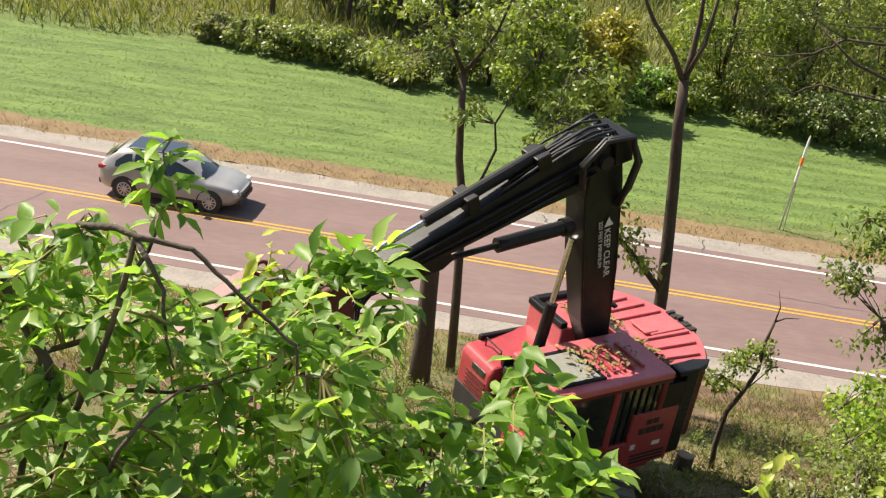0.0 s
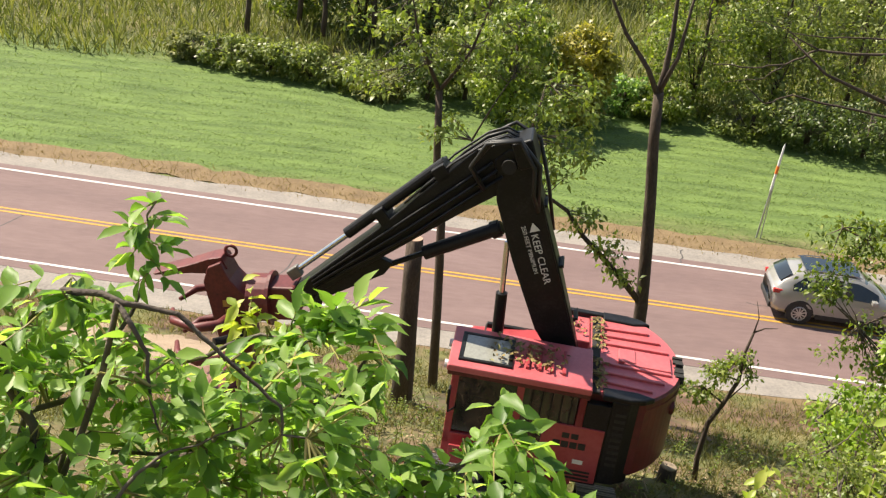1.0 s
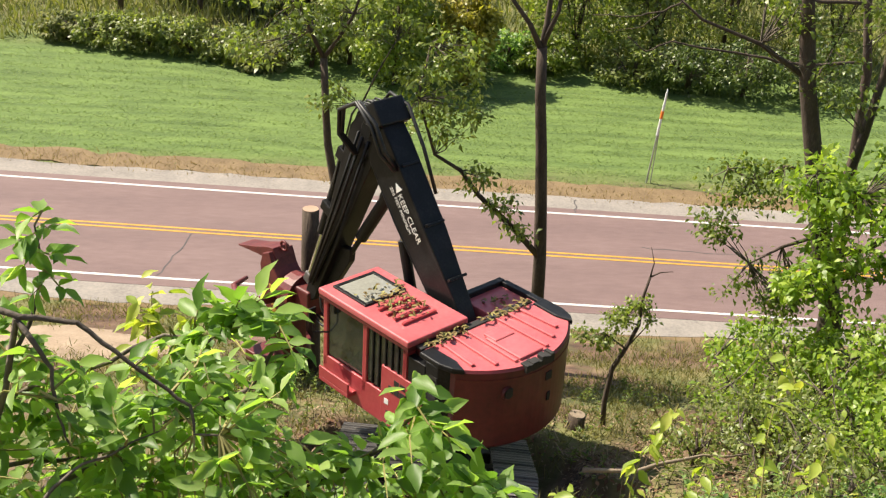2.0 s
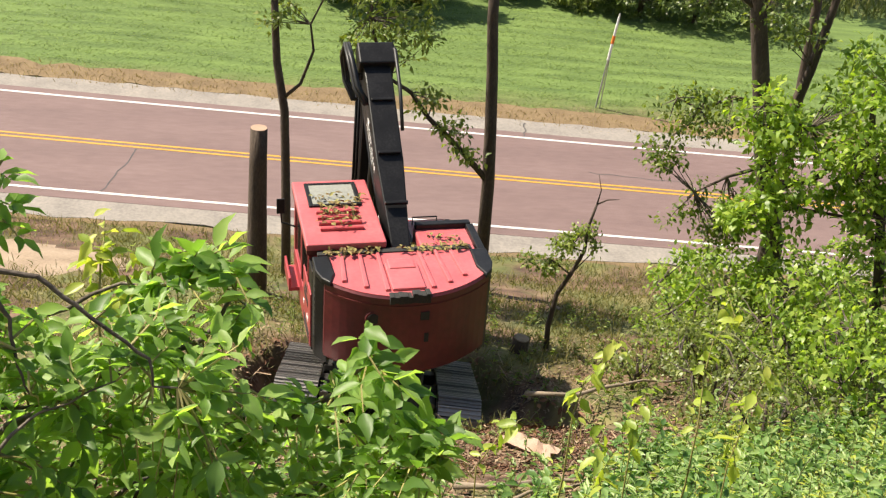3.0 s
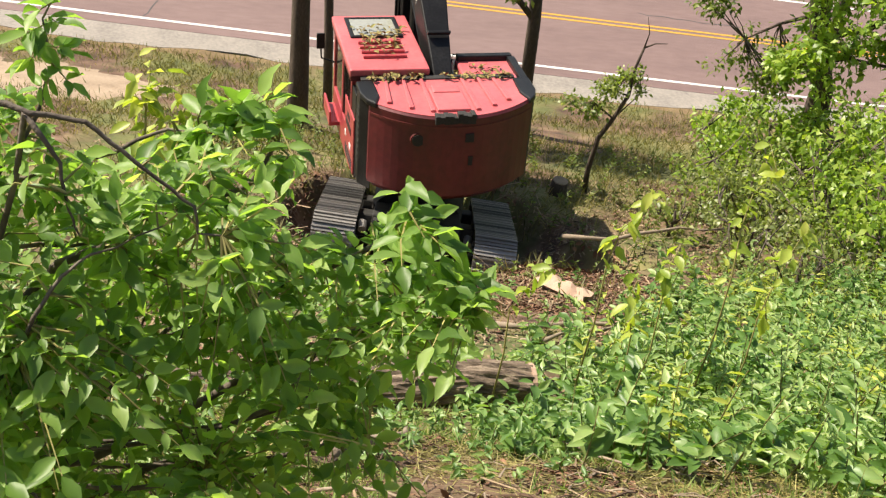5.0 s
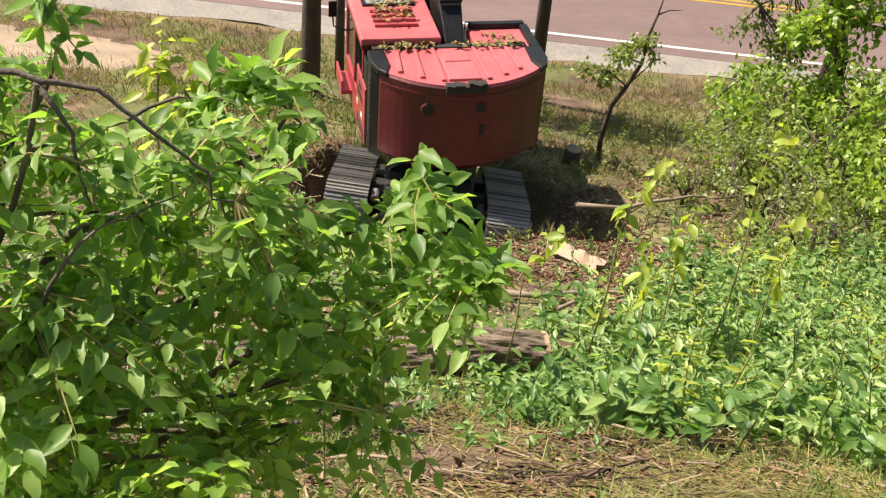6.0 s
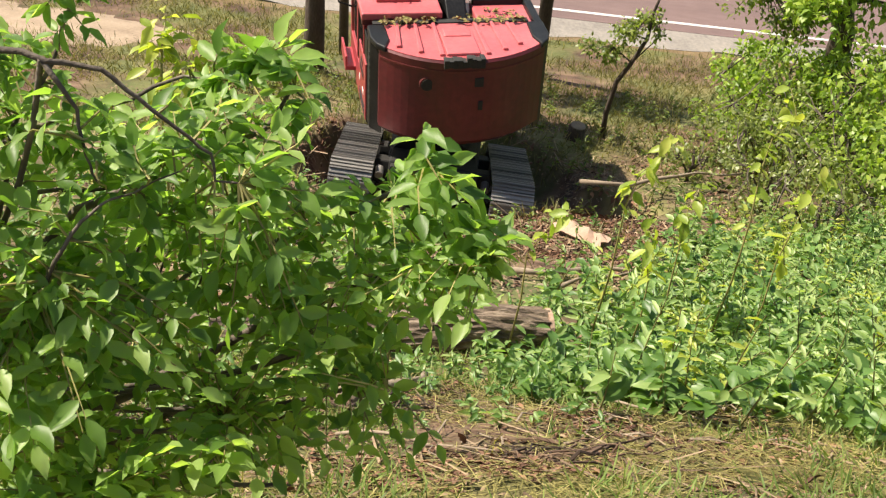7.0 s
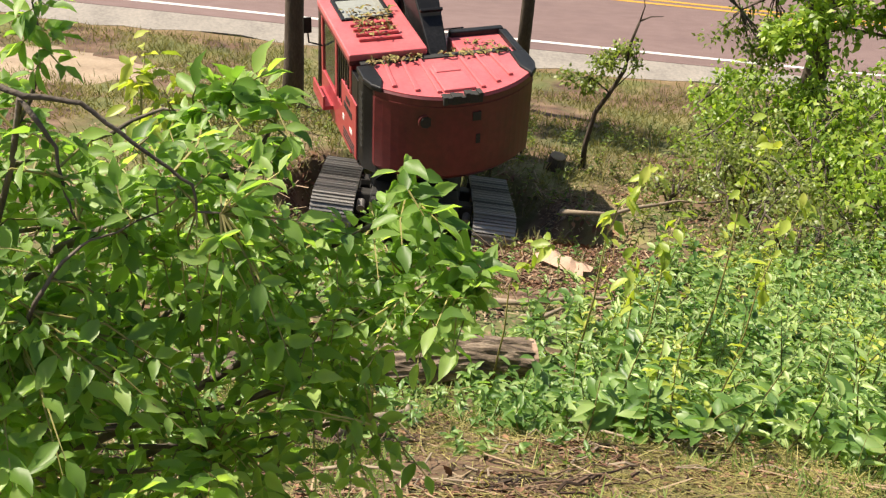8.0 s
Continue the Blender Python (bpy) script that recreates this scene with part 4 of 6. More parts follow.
slash(0.35, 5.1, 130, 0.22, "slash_wood", "heap of dark broken twigs and bark on the bank", 1)
slash(1.3, 3.95, 110, 0.24, "slash_wood", "heap of dark broken twigs and bark on the bank", 2)
slash(-0.9, 4.7, 80, 0.30, "slash_wood", "heap of dark broken twigs and bark on the bank", 3)
slash(2.5, 5.15, 30, 0.45, "dead_wood", "strewn pale dry sticks on the bank", 4)
slash(1.6, 4.5, 22, 0.6, "dead_wood", "strewn pale dry sticks on the bank", 5)
slash(4.6, 15.9, 50, 0.5, "dead_wood", "strewn pale sticks beside the machine", 6)
slash(-0.1, 17.2, 80, 0.6, "dead_wood", "heap of grey broken branches beside the machine", 8)
slash(6.8, 15.4, 40, 0.7, "twig", "tangle of dark dead sticks in the brush", 7)
stump = thing("stump", "low weathered tree stump on the bank", "stump", Matrix.Translation((5.02, 18.3, 3.12)))
part("bark", Geo().tube([(0, 0, -.2), (0, 0, .15), (0.01, 0, .38)], [0.24, 0.17, 0.16], 12), M["bark"], stump, smooth=True)
part("cut_face", Geo().tube([(0.01, 0, .38), (0.012, 0, .40)], [0.155, 0.15], 12), M["dead_wood"], stump, "grey weathered sawn top")

# marker post beyond the road
post = thing("marker_post", "slim galvanised marker post with an orange band", "post", pose(12.28, 39.9, -0.05, 0, 4, 0))
M["galvanised"] = material("galvanised_steel", [(0.35, 0.36, 0.36), (0.5, 0.51, 0.52)], 4, 0.4, metal=0.7, fine=0.4)
M["orange"] = material("orange_sleeve", [(0.75, 0.16, 0.02), (0.85, 0.24, 0.04)], 4, 0.5)
M["sleeve_white"] = material("white_sleeve", [(0.65, 0.65, 0.63), (0.78, 0.78, 0.76)], 4, 0.5)
part("pole", Geo().tube([(0, 0, -0.2), (0, 0, 1.9)], 0.035, 8), M["galvanised"], post)
part("sleeve", Geo().tube([(0, 0, 1.9), (0, 0, 2.55)], 0.05, 10), M["sleeve_white"], post, "white plastic sleeve")
part("band", Geo().tube([(0, 0, 2.55), (0, 0, 2.85)], 0.058, 10), M["orange"], post, "orange reflective band")
part("tip", Geo().tube([(0, 0, 2.85), (0, 0, 3.55), (0, 0, 3.7)], [0.05, 0.04, 0.012], 10), M["sleeve_white"], post, "white pointed tip")
part("guy_pole", Geo().tube([(0.16, 0, -0.1), (0.03, 0, 2.3)], 0.02, 6), M["galvanised"], post)


# ---- tracked tree feller ----
ROOT = Matrix.Translation((2.24, 17.56, 3.45))
feller = thing("tree_feller", "red and black tracked tree-felling machine working on the bank", "machine", ROOT)

# undercarriage: car body and two tracks along the slope; the house above is levelled
UNDER = pose(-0.17, -1.32, -0.32, 0, 0, -7.1) @ pose(0, 0, 0, -22, 1.3, 0)
g = Geo()
g.box(-0.75, 0.75, -1.1, 1.1, 0.45, 0.85, UNDER)
g.box(-1.0, 1.0, -0.75, -0.35, 0.35, 0.75, UNDER)
g.box(-1.0, 1.0, 0.35, 0.75, 0.35, 0.75, UNDER)
part("car_body", g, M["grease"], feller, "grimy black undercarriage frame", bevel=0.03)
part("slew_ring", Geo().tube([UNDER @ Vector((0, 0.1, 0.6)), UNDER @ Vector((0, 0.6, 1.05)), (0, -0.35, 1.05), (0, -0.2, 1.36)], [0.80, 0.80, 0.78, 0.72], 28), M["grease"], feller)
part("tread_plate", Geo().box(-0.72, 0.72, -1.32, -1.02, 0.50, 0.80, UNDER).box(-0.62, 0.62, -1.335, -1.32, 0.56, 0.74, UNDER), M["grease"], feller, "grimy black belly cover", bevel=0.02)
for sx in (-1, 1):
    part("tie_down", Geo().tube([UNDER @ Vector((sx * 0.88, -1.36, 0.62)), UNDER @ Vector((sx * 0.88, -1.18, 0.70))], 0.07, 12), M["steel"], feller, "worn steel towing eye")
SHOE = Geo()
SHOE.box(-0.35, 0.35, -0.088, 0.088, -0.012, 0.012)
SHOE.box(-0.35, 0.35, 0.05, 0.075, 0.012, 0.045)
SHOE.box(-0.35, 0.35, -0.03, -0.01, 0.012, 0.035)
shoe_mesh = SHOE.mesh("track_shoe", M["steel"])
for side, x in (("left", -1.335), ("right", 1.335)):
    g = Geo()
    g.box(x - 0.2, x + 0.2, -1.25, 1.25, 0.22, 0.62, UNDER)
    for y in (-1.3, 1.3):
        g.tube([UNDER @ Vector((x - 0.17, y, 0.42)), UNDER @ Vector((x + 0.17, y, 0.42))], 0.36, 18)
    for k in range(7):
        g.tube([UNDER @ Vector((x - 0.15, -1.05 + 0.35 * k, 0.16)), UNDER @ Vector((x + 0.15, -1.05 + 0.35 * k, 0.16))], 0.13, 12)
    track = part("track", g, M["grease"], feller, "track frame with idlers, rollers and steel shoes")
    R, L = 0.40, 2.6
    total = 2 * L + 2 * math.pi * R
    n = 40
    for k in range(n):
        s = total * k / n
        if s < L:
            m = pose(x, -L / 2 + s, 0.42 + R, 0)
        elif s < L + math.pi * R:
            a = (s - L) / R
            m = pose(x, L / 2 + R * math.sin(a), 0.42 + R * math.cos(a), -math.degrees(a))
        elif s < 2 * L + math.pi * R:
            m = pose(x, L / 2 - (s - L - math.pi * R), 0.42 - R, 180)
        else:
            a = (s - 2 * L - math.pi * R) / R
            m = pose(x, -L / 2 - R * math.sin(a), 0.42 - R * math.cos(a), 180 - math.degrees(a))
        shoe = new("track_shoe", shoe_mesh)
        shoe.parent = track
        shoe.matrix_basis = UNDER @ m

# upper body; its own origin is the machine's origin, so it slews about the vertical
TAIL = [(x * (1.0 if x < 0 else 1.10), -2.30 + 0.32 * x ** 2 + 0.04 * x ** 4) for x in (1.28 * k / 12 for k in range(-12, 13))]
g = Geo()
zt = (1.20, 1.34, 2.72, 2.75)
ins = (0.13, 0.0, 0.0, 0.025)
ring = TAIL + [(1.38, -0.72), (-1.26, -0.72)]
cx, cy = 0.0, -1.2
for z, i in zip(zt, ins):
    g.v += [(x - i * (x - cx) / 1.3, y - i * (y - cy) / 0.95 if y < -0.8 else y, z) for x, y in ring]
n = len(ring)
g.f = [(j * n + k, j * n + (k + 1) % n, (j + 1) * n + (k + 1) % n, (j + 1) * n + k) for j in range(3) for k in range(n)] + [tuple(range(n))[::-1], tuple(range(3 * n, 4 * n))]
# rear shell takes the red that has its shade mixed in
house = part("upper_body", g, M["skin_shaded"], feller, "red rounded counterweight and engine housing")


def on(name, geo, mat, label="", bevel=0.0, smooth=False):
    return part(name, geo, M[mat], house, label, bevel, smooth)


# plate laid over the hood to hold the red with painted-in sunlight
on("hood_top", Geo().prism([(x * 0.975, -1.2 + (y + 1.2) * 0.965) for x, y in TAIL] + [(1.34, -0.74), (-1.22, -0.74)], 2.748, 2.762), "skin_lit", "red hood plate with sunlight painted into its lighter red")
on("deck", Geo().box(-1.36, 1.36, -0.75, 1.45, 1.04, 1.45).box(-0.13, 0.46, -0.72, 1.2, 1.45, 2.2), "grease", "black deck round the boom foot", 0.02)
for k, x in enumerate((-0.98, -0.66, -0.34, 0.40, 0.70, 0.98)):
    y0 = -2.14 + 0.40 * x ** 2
    on("hood_rib", Geo().prism([(x - .04, y0), (x + .04, y0), (x * .93 + .03, -0.92), (x * .93 - .03, -0.92)], 2.756, 2.805), "skin_lit", bevel=0.014)
for sx in (-1, 1):
    on("corner_cap", Geo().prism([(sx * a + (.13 if sx > 0 else 0), b) for a, b in ((1.12, -0.95), (1.10, -1.50), (1.20, -1.80), (1.33, -1.64), (1.40, -1.40), (1.40, -0.95))][::sx], 2.70, 2.80), "black", "worn black corner cap of the hood", 0.025)
on("hood_channel", Geo().box(-1.30, 1.30, -0.90, -0.76, 2.74, 2.785), "grease", "dark channel across the hood", 0.01)
g = Geo()
g.box(-0.27, 0.27, -2.10, -1.30, 2.74, 2.81)
g.box(-0.22, 0.22, -1.5, -1.2, 2.79, 2.83)
on("hood_hump", g, "skin_lit", bevel=0.02)
g = Geo()
q = random.Random(12)
for k in range(9):
    x = -0.34 + 0.072 * k
    g.box(x, x + .074, -2.315, -2.14 - q.uniform(0, .05), 2.66 - q.uniform(0, .02), 2.755 + q.uniform(0, .05) + (.03 if k > 4 else 0))
on("hood_latch", g, "grease", "torn black rubber at the hood's rear lip", 0.008)
g = Geo()
for a, b in zip(TAIL[:-1], TAIL[1:]):
    p = [(a[0], a[1] - .012), (b[0], b[1] - .012), (b[0], b[1] + .02), (a[0], a[1] + .02)]
    g.prism(p, 2.565, 2.60)
on("rear_seam", g, "skin_dark_red", "dark lettered strip along the rear lip")
on("exhaust_port", Geo().tube([(-0.58, -2.02, 2.33), (-0.58, -2.215, 2.33)], 0.10, 16), "grease", "black round exhaust port")
on("exhaust_rim", Geo().tube([(-0.58, -2.05, 2.33), (-0.58, -2.20, 2.33)], 0.125, 16), "skin_dark_red", "sooty rim of the exhaust port")
on("rear_vent", Geo().box(0.16, 0.30, -2.305, -2.2, 2.32, 2.47), "grease", "small dark square vent")
on("rear_handle", Geo().box(0.24, 0.31, -2.30, -2.2, 1.90, 2.06), "grease", "small dark latch recess")
for sx in (-1, 1):
    on("corner_post", Geo().prism([(sx * a + (.13 if sx > 0 else 0), b) for a, b in ((1.22, -1.63), (1.40, -1.40), (1.41, -1.12), (1.22, -1.12))][::sx], 1.14, 2.72), "black", "black corner post with louvres", 0.02)
    g = Geo()
    for k in range(9):
        ex = sx * 1.395 + (.13 if sx > 0 else 0)
        g.box(ex - .012, ex + .012, -1.38, -1.16, 1.5 + .12 * k, 1.56 + .12 * k)
    on("louvre", g, "grease")
# side door behind the cab with a dark decal
on("side_door", Geo().box(-1.415, -1.27, -1.12, -0.72, 1.08, 2.62), "black", "black recess behind the cab", 0.01)
on("side_panel", Geo().box(-1.44, -1.36, -1.10, -0.10, 1.12, 2.16), "skin_red", "red access door", 0.015)
g = Geo()
for y0, y1, z0, z1 in ((-0.55, -0.43, 1.92, 2.02), (-0.70, -0.58, 1.92, 2.02), (-0.42, -0.30, 1.74, 1.86), (-0.56, -0.44, 1.74, 1.86), (-0.70, -0.58, 1.74, 1.86), (-0.84, -0.72, 1.74, 1.86)):
    g.box(-1.446, -1.438, y0, y1, z0, z1)
on("door_decal", g, "text_black", "black block decal on the red door")
on("door_sticker", Geo().box(-1.445, -1.438, -0.85, -0.68, 1.46, 1.54), "text_white", "small white sticker")
on("door_sticker", Geo().box(-1.445, -1.438, -0.30, -0.20, 1.46, 1.56), "text_white", "small white sticker")
# cab
g = Geo()
for x in (-1.38, -0.22):
    for y in (-0.66, 0.35, 1.42):
        g.box(x - .05, x + .05, y - .06, y + .06, 1.4, 2.8)
g.box(-1.43, -0.17, -0.72, 1.48, 1.02, 1.62)
g.box(-1.43, -0.17, -0.72, -0.60, 1.6, 2.8)
on("cab_frame", g, "skin_red", "red cab posts and sills", 0.02)
on("cab_window", Geo().box(-1.40, -1.385, -0.58, 0.29, 1.66, 2.74), "dark_glass", "dark side window with guard bars")
on("cab_window", Geo().box(-1.40, -1.385, 0.41, 1.36, 1.66, 2.74), "dark_glass", "dark side window with guard bars")
on("cab_window", Geo().box(-1.33, -0.27, 1.40, 1.415, 1.66, 2.74), "dark_glass", "dark windscreen")
on("cab_window", Geo().box(-0.215, -0.20, -0.58, 1.36, 1.9, 2.74), "dark_glass", "dark inner side window")
g = Geo()
for k in range(6):
    g.box(-1.425, -1.405, -0.50 + .16 * k, -0.475 + .16 * k, 1.66, 2.74)
on("window_guard", g, "black", "black steel guard bars")
on("cab_roof", Geo().box(-1.47, -0.13, -0.76, 1.58, 2.78, 2.90), "skin_lit", "red cab roof plate", 0.025)
# lip in a darker red that stands in for the shade under the roof
on("roof_rim", Geo().box(-1.46, -0.14, -0.75, -0.70, 2.70, 2.79).box(-1.46, -1.40, -0.70, 1.56, 2.72, 2.79), "skin_dark_red", "lip under the cab roof in darker red, its shade painted in")
on("skylight", Geo().box(-1.20, -0.42, 0.62, 1.36, 2.895, 2.925), "roof_glass", "dusty grey roof window", 0.01)
on("skylight_frame", Geo().box(-1.27, -1.20, 0.55, 1.43, 2.89, 2.935).box(-0.42, -0.35, 0.55, 1.43, 2.89, 2.935).box(-1.2, -0.42, 1.36, 1.43, 2.89, 2.935).box(-1.2, -0.42, 0.55, 0.62, 2.89, 2.935), "black", "black seal round the roof window", 0.008)
for k in range(4):
    y = -0.32 + 0.20 * k
    on("roof_slat", Geo().box(-1.18, -0.44, y, y + .06, 2.895, 2.95), "skin_red", bevel=0.01)
on("grille", Geo().box(-1.446, -1.44, -1.0, -0.25, 1.16, 1.20).box(-1.446, -1.44, -1.0, -0.25, 1.23, 1.27).box(-1.446, -1.44, -1.0, -0.25, 1.30, 1.34), "grease", "dark slots below the red door")
on("mirror_arm", Geo().tube([(-1.42, 1.35, 2.1), (-1.66, 1.45, 2.15), (-1.68, 1.47, 2.45)], 0.018, 6), "black", "thin black mirror arm")
on("mirror", Geo().box(-1.75, -1.60, 1.45, 1.49, 2.32, 2.62), "black", "black mirror", 0.015)
on("step", Geo().box(-1.62, -1.40, 0.55, 1.35, 1.22, 1.30).box(-1.62, -1.58, 0.55, 1.35, 1.30, 1.50), "skin_red", "red step below the cab", 0.01)
on("cab_light", Geo().tube([(-1.15, 1.56, 2.72), (-1.15, 1.64, 2.72)], 0.07, 12).tube([(-0.45, 1.56, 2.72), (-0.45, 1.64, 2.72)], 0.07, 12), "sleeve_white", "round work lights")
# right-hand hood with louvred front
on("right_hood", Geo().prism([(0.48, -0.74), (1.46, -0.74), (1.46, 0.06), (0.48, 0.06)], 1.12, 2.70), "skin_lit", "red lid of the rear engine hood", 0.03)
g = Geo()
prof = [(0.04, 1.12), (1.42, 1.12), (1.42, 2.02), (1.34, 2.14), (0.04, 2.30)]
g.add([(x, y, z) for x in (0.48, 1.38) for y, z in prof], [(4, 3, 2, 1, 0), (5, 6, 7, 8, 9)] + [(i, (i + 1) % 5, 5 + (i + 1) % 5, 5 + i) for i in range(5)])
on("tank_housing", g, "skin_red", "red sloping hydraulic tank housing", 0.05)
on("hood_frame", Geo().box(0.50, 1.48, -0.06, 0.08, 2.68, 2.80).box(1.38, 1.52, -0.96, -0.06, 2.68, 2.79), "black", "raised black edge of the hood lid", 0.02)
on("hood_frame", Geo().box(0.46, 0.56, 0.12, 1.20, 2.16, 2.30).box(1.30, 1.40, 0.12, 1.10, 2.14, 2.26), "black", "black ridge along the tank housing", 0.02)
on("grab_rail", Geo().tube([(0.7, 1.1, 2.14), (0.7, 1.1, 2.32), (1.15, 1.1, 2.32), (1.15, 1.1, 2.14)], 0.015, 6), "grease", "dark bent grab rail")
g = Geo()
for k in range(8):
    g.box(0.56, 1.12, 1.405, 1.44, 1.20 + .08 * k, 1.245 + .08 * k)
on("front_louvre", g, "skin_dark_red", "row of louvre slots")
on("hood_window", Geo().box(0.62, 1.0, 1.41, 1.432, 1.88, 2.0), "dark_glass", "small dark inspection window")
# leaf litter lying on the roofs
p, d, nm, L = [], [], [], []
for n_, (x0, x1, y0, y1, z) in ((70, (-1.2, -0.45, -0.38, 0.55, 2.97)), (34, (-1.25, -0.3, 0.45, 0.9, 2.95)), (60, (-1.2, -0.25, -0.98, -0.80, 2.80)), (56, (0.1, 1.2, -0.96, -0.80, 2.80)), (24, (0.6, 1.2, -0.65, -0.3, 2.72))):
    q = np.stack([RNG.uniform(x0, x1, n_), RNG.uniform(y0, y1, n_), z + RNG.uniform(0, .05, n_)], 1)
    dd = unit(n_)
    dd[:, 2] *= 0.3
    p.append(q), d.append(dd), nm.append(unit(n_) * .5 + np.array([0, 0, 1.0])), L.append(0.12 * (0.6 + 0.7 * RNG.random(n_)))
L = np.concatenate(L)
part("roof_litter", leaves_mesh("roof_litter", np.concatenate(p), np.concatenate(d), np.concatenate(nm), L, L * .45, M["litter"], "leaf"), None, house, "dry yellow leaves caught on the roof", kind="stuff")


def lettering(text, size, m, mat, parent, label):
    """Raised letters in the built-in font, as a mesh part."""
    cu = bpy.data.curves.new("lettering", "FONT")
    cu.body, cu.size, cu.extrude = text, size, 0.002
    tmp = new("lettering_curve", cu)
    me = bpy.data.meshes.new_from_object(tmp.evaluated_get(bpy.context.evaluated_depsgraph_get()))
    bpy.data.objects.remove(tmp)
    bpy.data.curves.remove(cu)
    me.transform(m)
    me.materials.clear()
    me.materials.append(mat)
    return part("lettering", me, None, parent, label)


# boom: origin at its foot, y along it, z towards its back
BOOM, STICK = 3.85, 4.62


def beam(geo, profile, half):
    """A beam of constant width from a side profile in y and z."""
    n = len(profile)
    v = [(x, y, z) for x in (-half, half) for y, z in profile]
    return geo.add(v, [tuple(range(n)), tuple(range(n, 2 * n))[::-1]] + [(i, n + i, n + (i + 1) % n, (i + 1) % n) for i in range(n)])


g = beam(Geo(), [(-0.15, -0.16), (0.9, -0.40), (2.2, -0.44), (3.3, -0.42), (4.0, -0.26), (4.12, 0.0), (4.05, 0.28), (3.4, 0.32), (1.8, 0.28), (0.5, 0.22), (-0.15, 0.16)], 0.25)
g.v = [(math.copysign(0.155 + 0.095 * min(1.0, max(0.0, y) / 1.9), x), y, z) for x, y, z in g.v]
boom = part("boom", g, M["black"], feller, "heavy black box-section boom", bevel=0.025)
for y in (0.9, 1.9, 3.0):
    part("hose_clamp", Geo().box(-0.2, 0.2, y, y + .05, 0.28, 0.36), M["black"], boom, bevel=0.01)
part("end_cap", Geo().box(-0.34, 0.34, 3.76, 4.22, 0.08, 0.42), M["black"], boom, "black cap over the knuckle", bevel=0.03)
lettering("KEEP CLEAR", 0.17, Matrix(((0, 0, -1, -0.256), (-1, 0, 0, 2.62), (0, 1, 0, -0.02), (0, 0, 0, 1))), M["text_white"], boom, "white painted warning words")
lettering("250 FEET MINIMUM", 0.104, Matrix(((0, 0, -1, -0.256), (-1, 0, 0, 2.80), (0, 1, 0, -0.14), (0, 0, 0, 1))), M["text_white"], boom, "white painted warning words")
g = Geo()
tri = [(2.66, -0.03), (2.82, 0.06), (2.66, 0.15)]
g.add([(-0.255, y, z) for y, z in tri] + [(-0.251, y, z) for y, z in tri], [(0, 1, 2), (5, 4, 3), (0, 3, 4, 1), (1, 4, 5, 2), (2, 5, 3, 0)])
part("warning_sign", g, M["text_white"], boom, "white warning triangle")
for x, off_ in ((-0.30, 0.0), (-0.34, .05), (-0.38, -.04)):
    part("hose", Geo().tube([(x + .08, 3.0, 0.20), (x - .08, 3.35, 0.26 + off_), (x - .14, 3.8, 0.40 + off_), (x - .16, 4.3, 0.26), (x - .16, 4.38, -0.22 + off_), (x - .1, 4.05, -0.62), (x, 3.6, -0.55)], 0.036, 7), M["rubber"], boom, smooth=True)
part("hose", Geo().tube([(0.30, 2.4, 0.28), (0.34, 3.2, 0.40), (0.34, 4.0, 0.46), (0.33, 4.36, 0.15), (0.32, 4.25, -0.35)], 0.034, 7), M["rubber"], boom, smooth=True)
part("knuckle_pin", Geo().tube([(-0.33, 3.85, -0.06), (0.33, 3.85, -0.06)], 0.12, 16), M["grease"], boom)

# stick: origin at the knuckle, y along it, z up
g = beam(Geo(), [(-0.25, -0.12), (0.2, -0.34), (1.2, -0.26), (2.9, -0.20), (4.3, -0.16), (4.72, 0.0), (4.4, 0.12), (2.6, 0.24), (1.2, 0.40), (0.3, 0.50), (-0.2, 0.34)], 0.22)
stick = part("stick", g, M["black"], feller, "black outer arm with hoses and cylinders", bevel=0.02)
part("tilt_cylinder", Geo().tube([(-0.02, 0.9, 0.56), (-0.02, 3.05, 0.42)], 0.10, 14), M["black"], stick, "black hydraulic barrel", smooth=False)
part("tilt_rod", Geo().tube([(-0.02, 3.0, 0.40), (-0.02, 4.25, 0.34)], 0.048, 10), M["chrome"], stick, "bright chrome rod")
part("rod_end", Geo().box(-0.09, 0.05, 4.15, 4.38, 0.22, 0.42), M["steel"], stick, bevel=0.02)
part("clamp", Geo().box(-0.22, 0.22, 0.9, 1.15, 0.34, 0.60), M["black"], stick, bevel=0.02)
part("clamp", Geo().box(-0.22, 0.22, 2.2, 2.4, 0.22, 0.52), M["black"], stick, bevel=0.02)
for k, x in enumerate((-0.27, -0.30, -0.27)):
    z = 0.20 - .14 * k
    part("pipe", Geo().tube([(x, 0.2, z), (x, 2.0, z - .05), (x, 4.0, z * .4)], 0.028, 7), M["black"], stick, smooth=True)
part("link_arm", beam(Geo(), [(2.7, -0.44), (2.95, -0.52), (4.3, -0.30), (4.35, -0.16), (2.85, -0.18)], 0.07), M["black"], stick, "black linkage arm under the stick", bevel=0.012)
q = random.Random(8)
for k in range(5):
    x, w_, e_ = -0.20 + .095 * k, q.uniform(-.04, .06), q.uniform(-.25, .25)
    part("hose", Geo().tube([(x, -0.36, 0.20), (x - .04, -0.24, 0.46 + w_), (x + q.uniform(-.05, .05), 0.08, 0.54 + w_), (x + q.uniform(-.05, .05), 0.55 + e_, 0.53 + w_), (x, 1.0 + e_, 0.46), (x, 1.6 + e_, 0.38)], q.choice((0.02, 0.026)), 7), M["rubber"], stick, smooth=True)
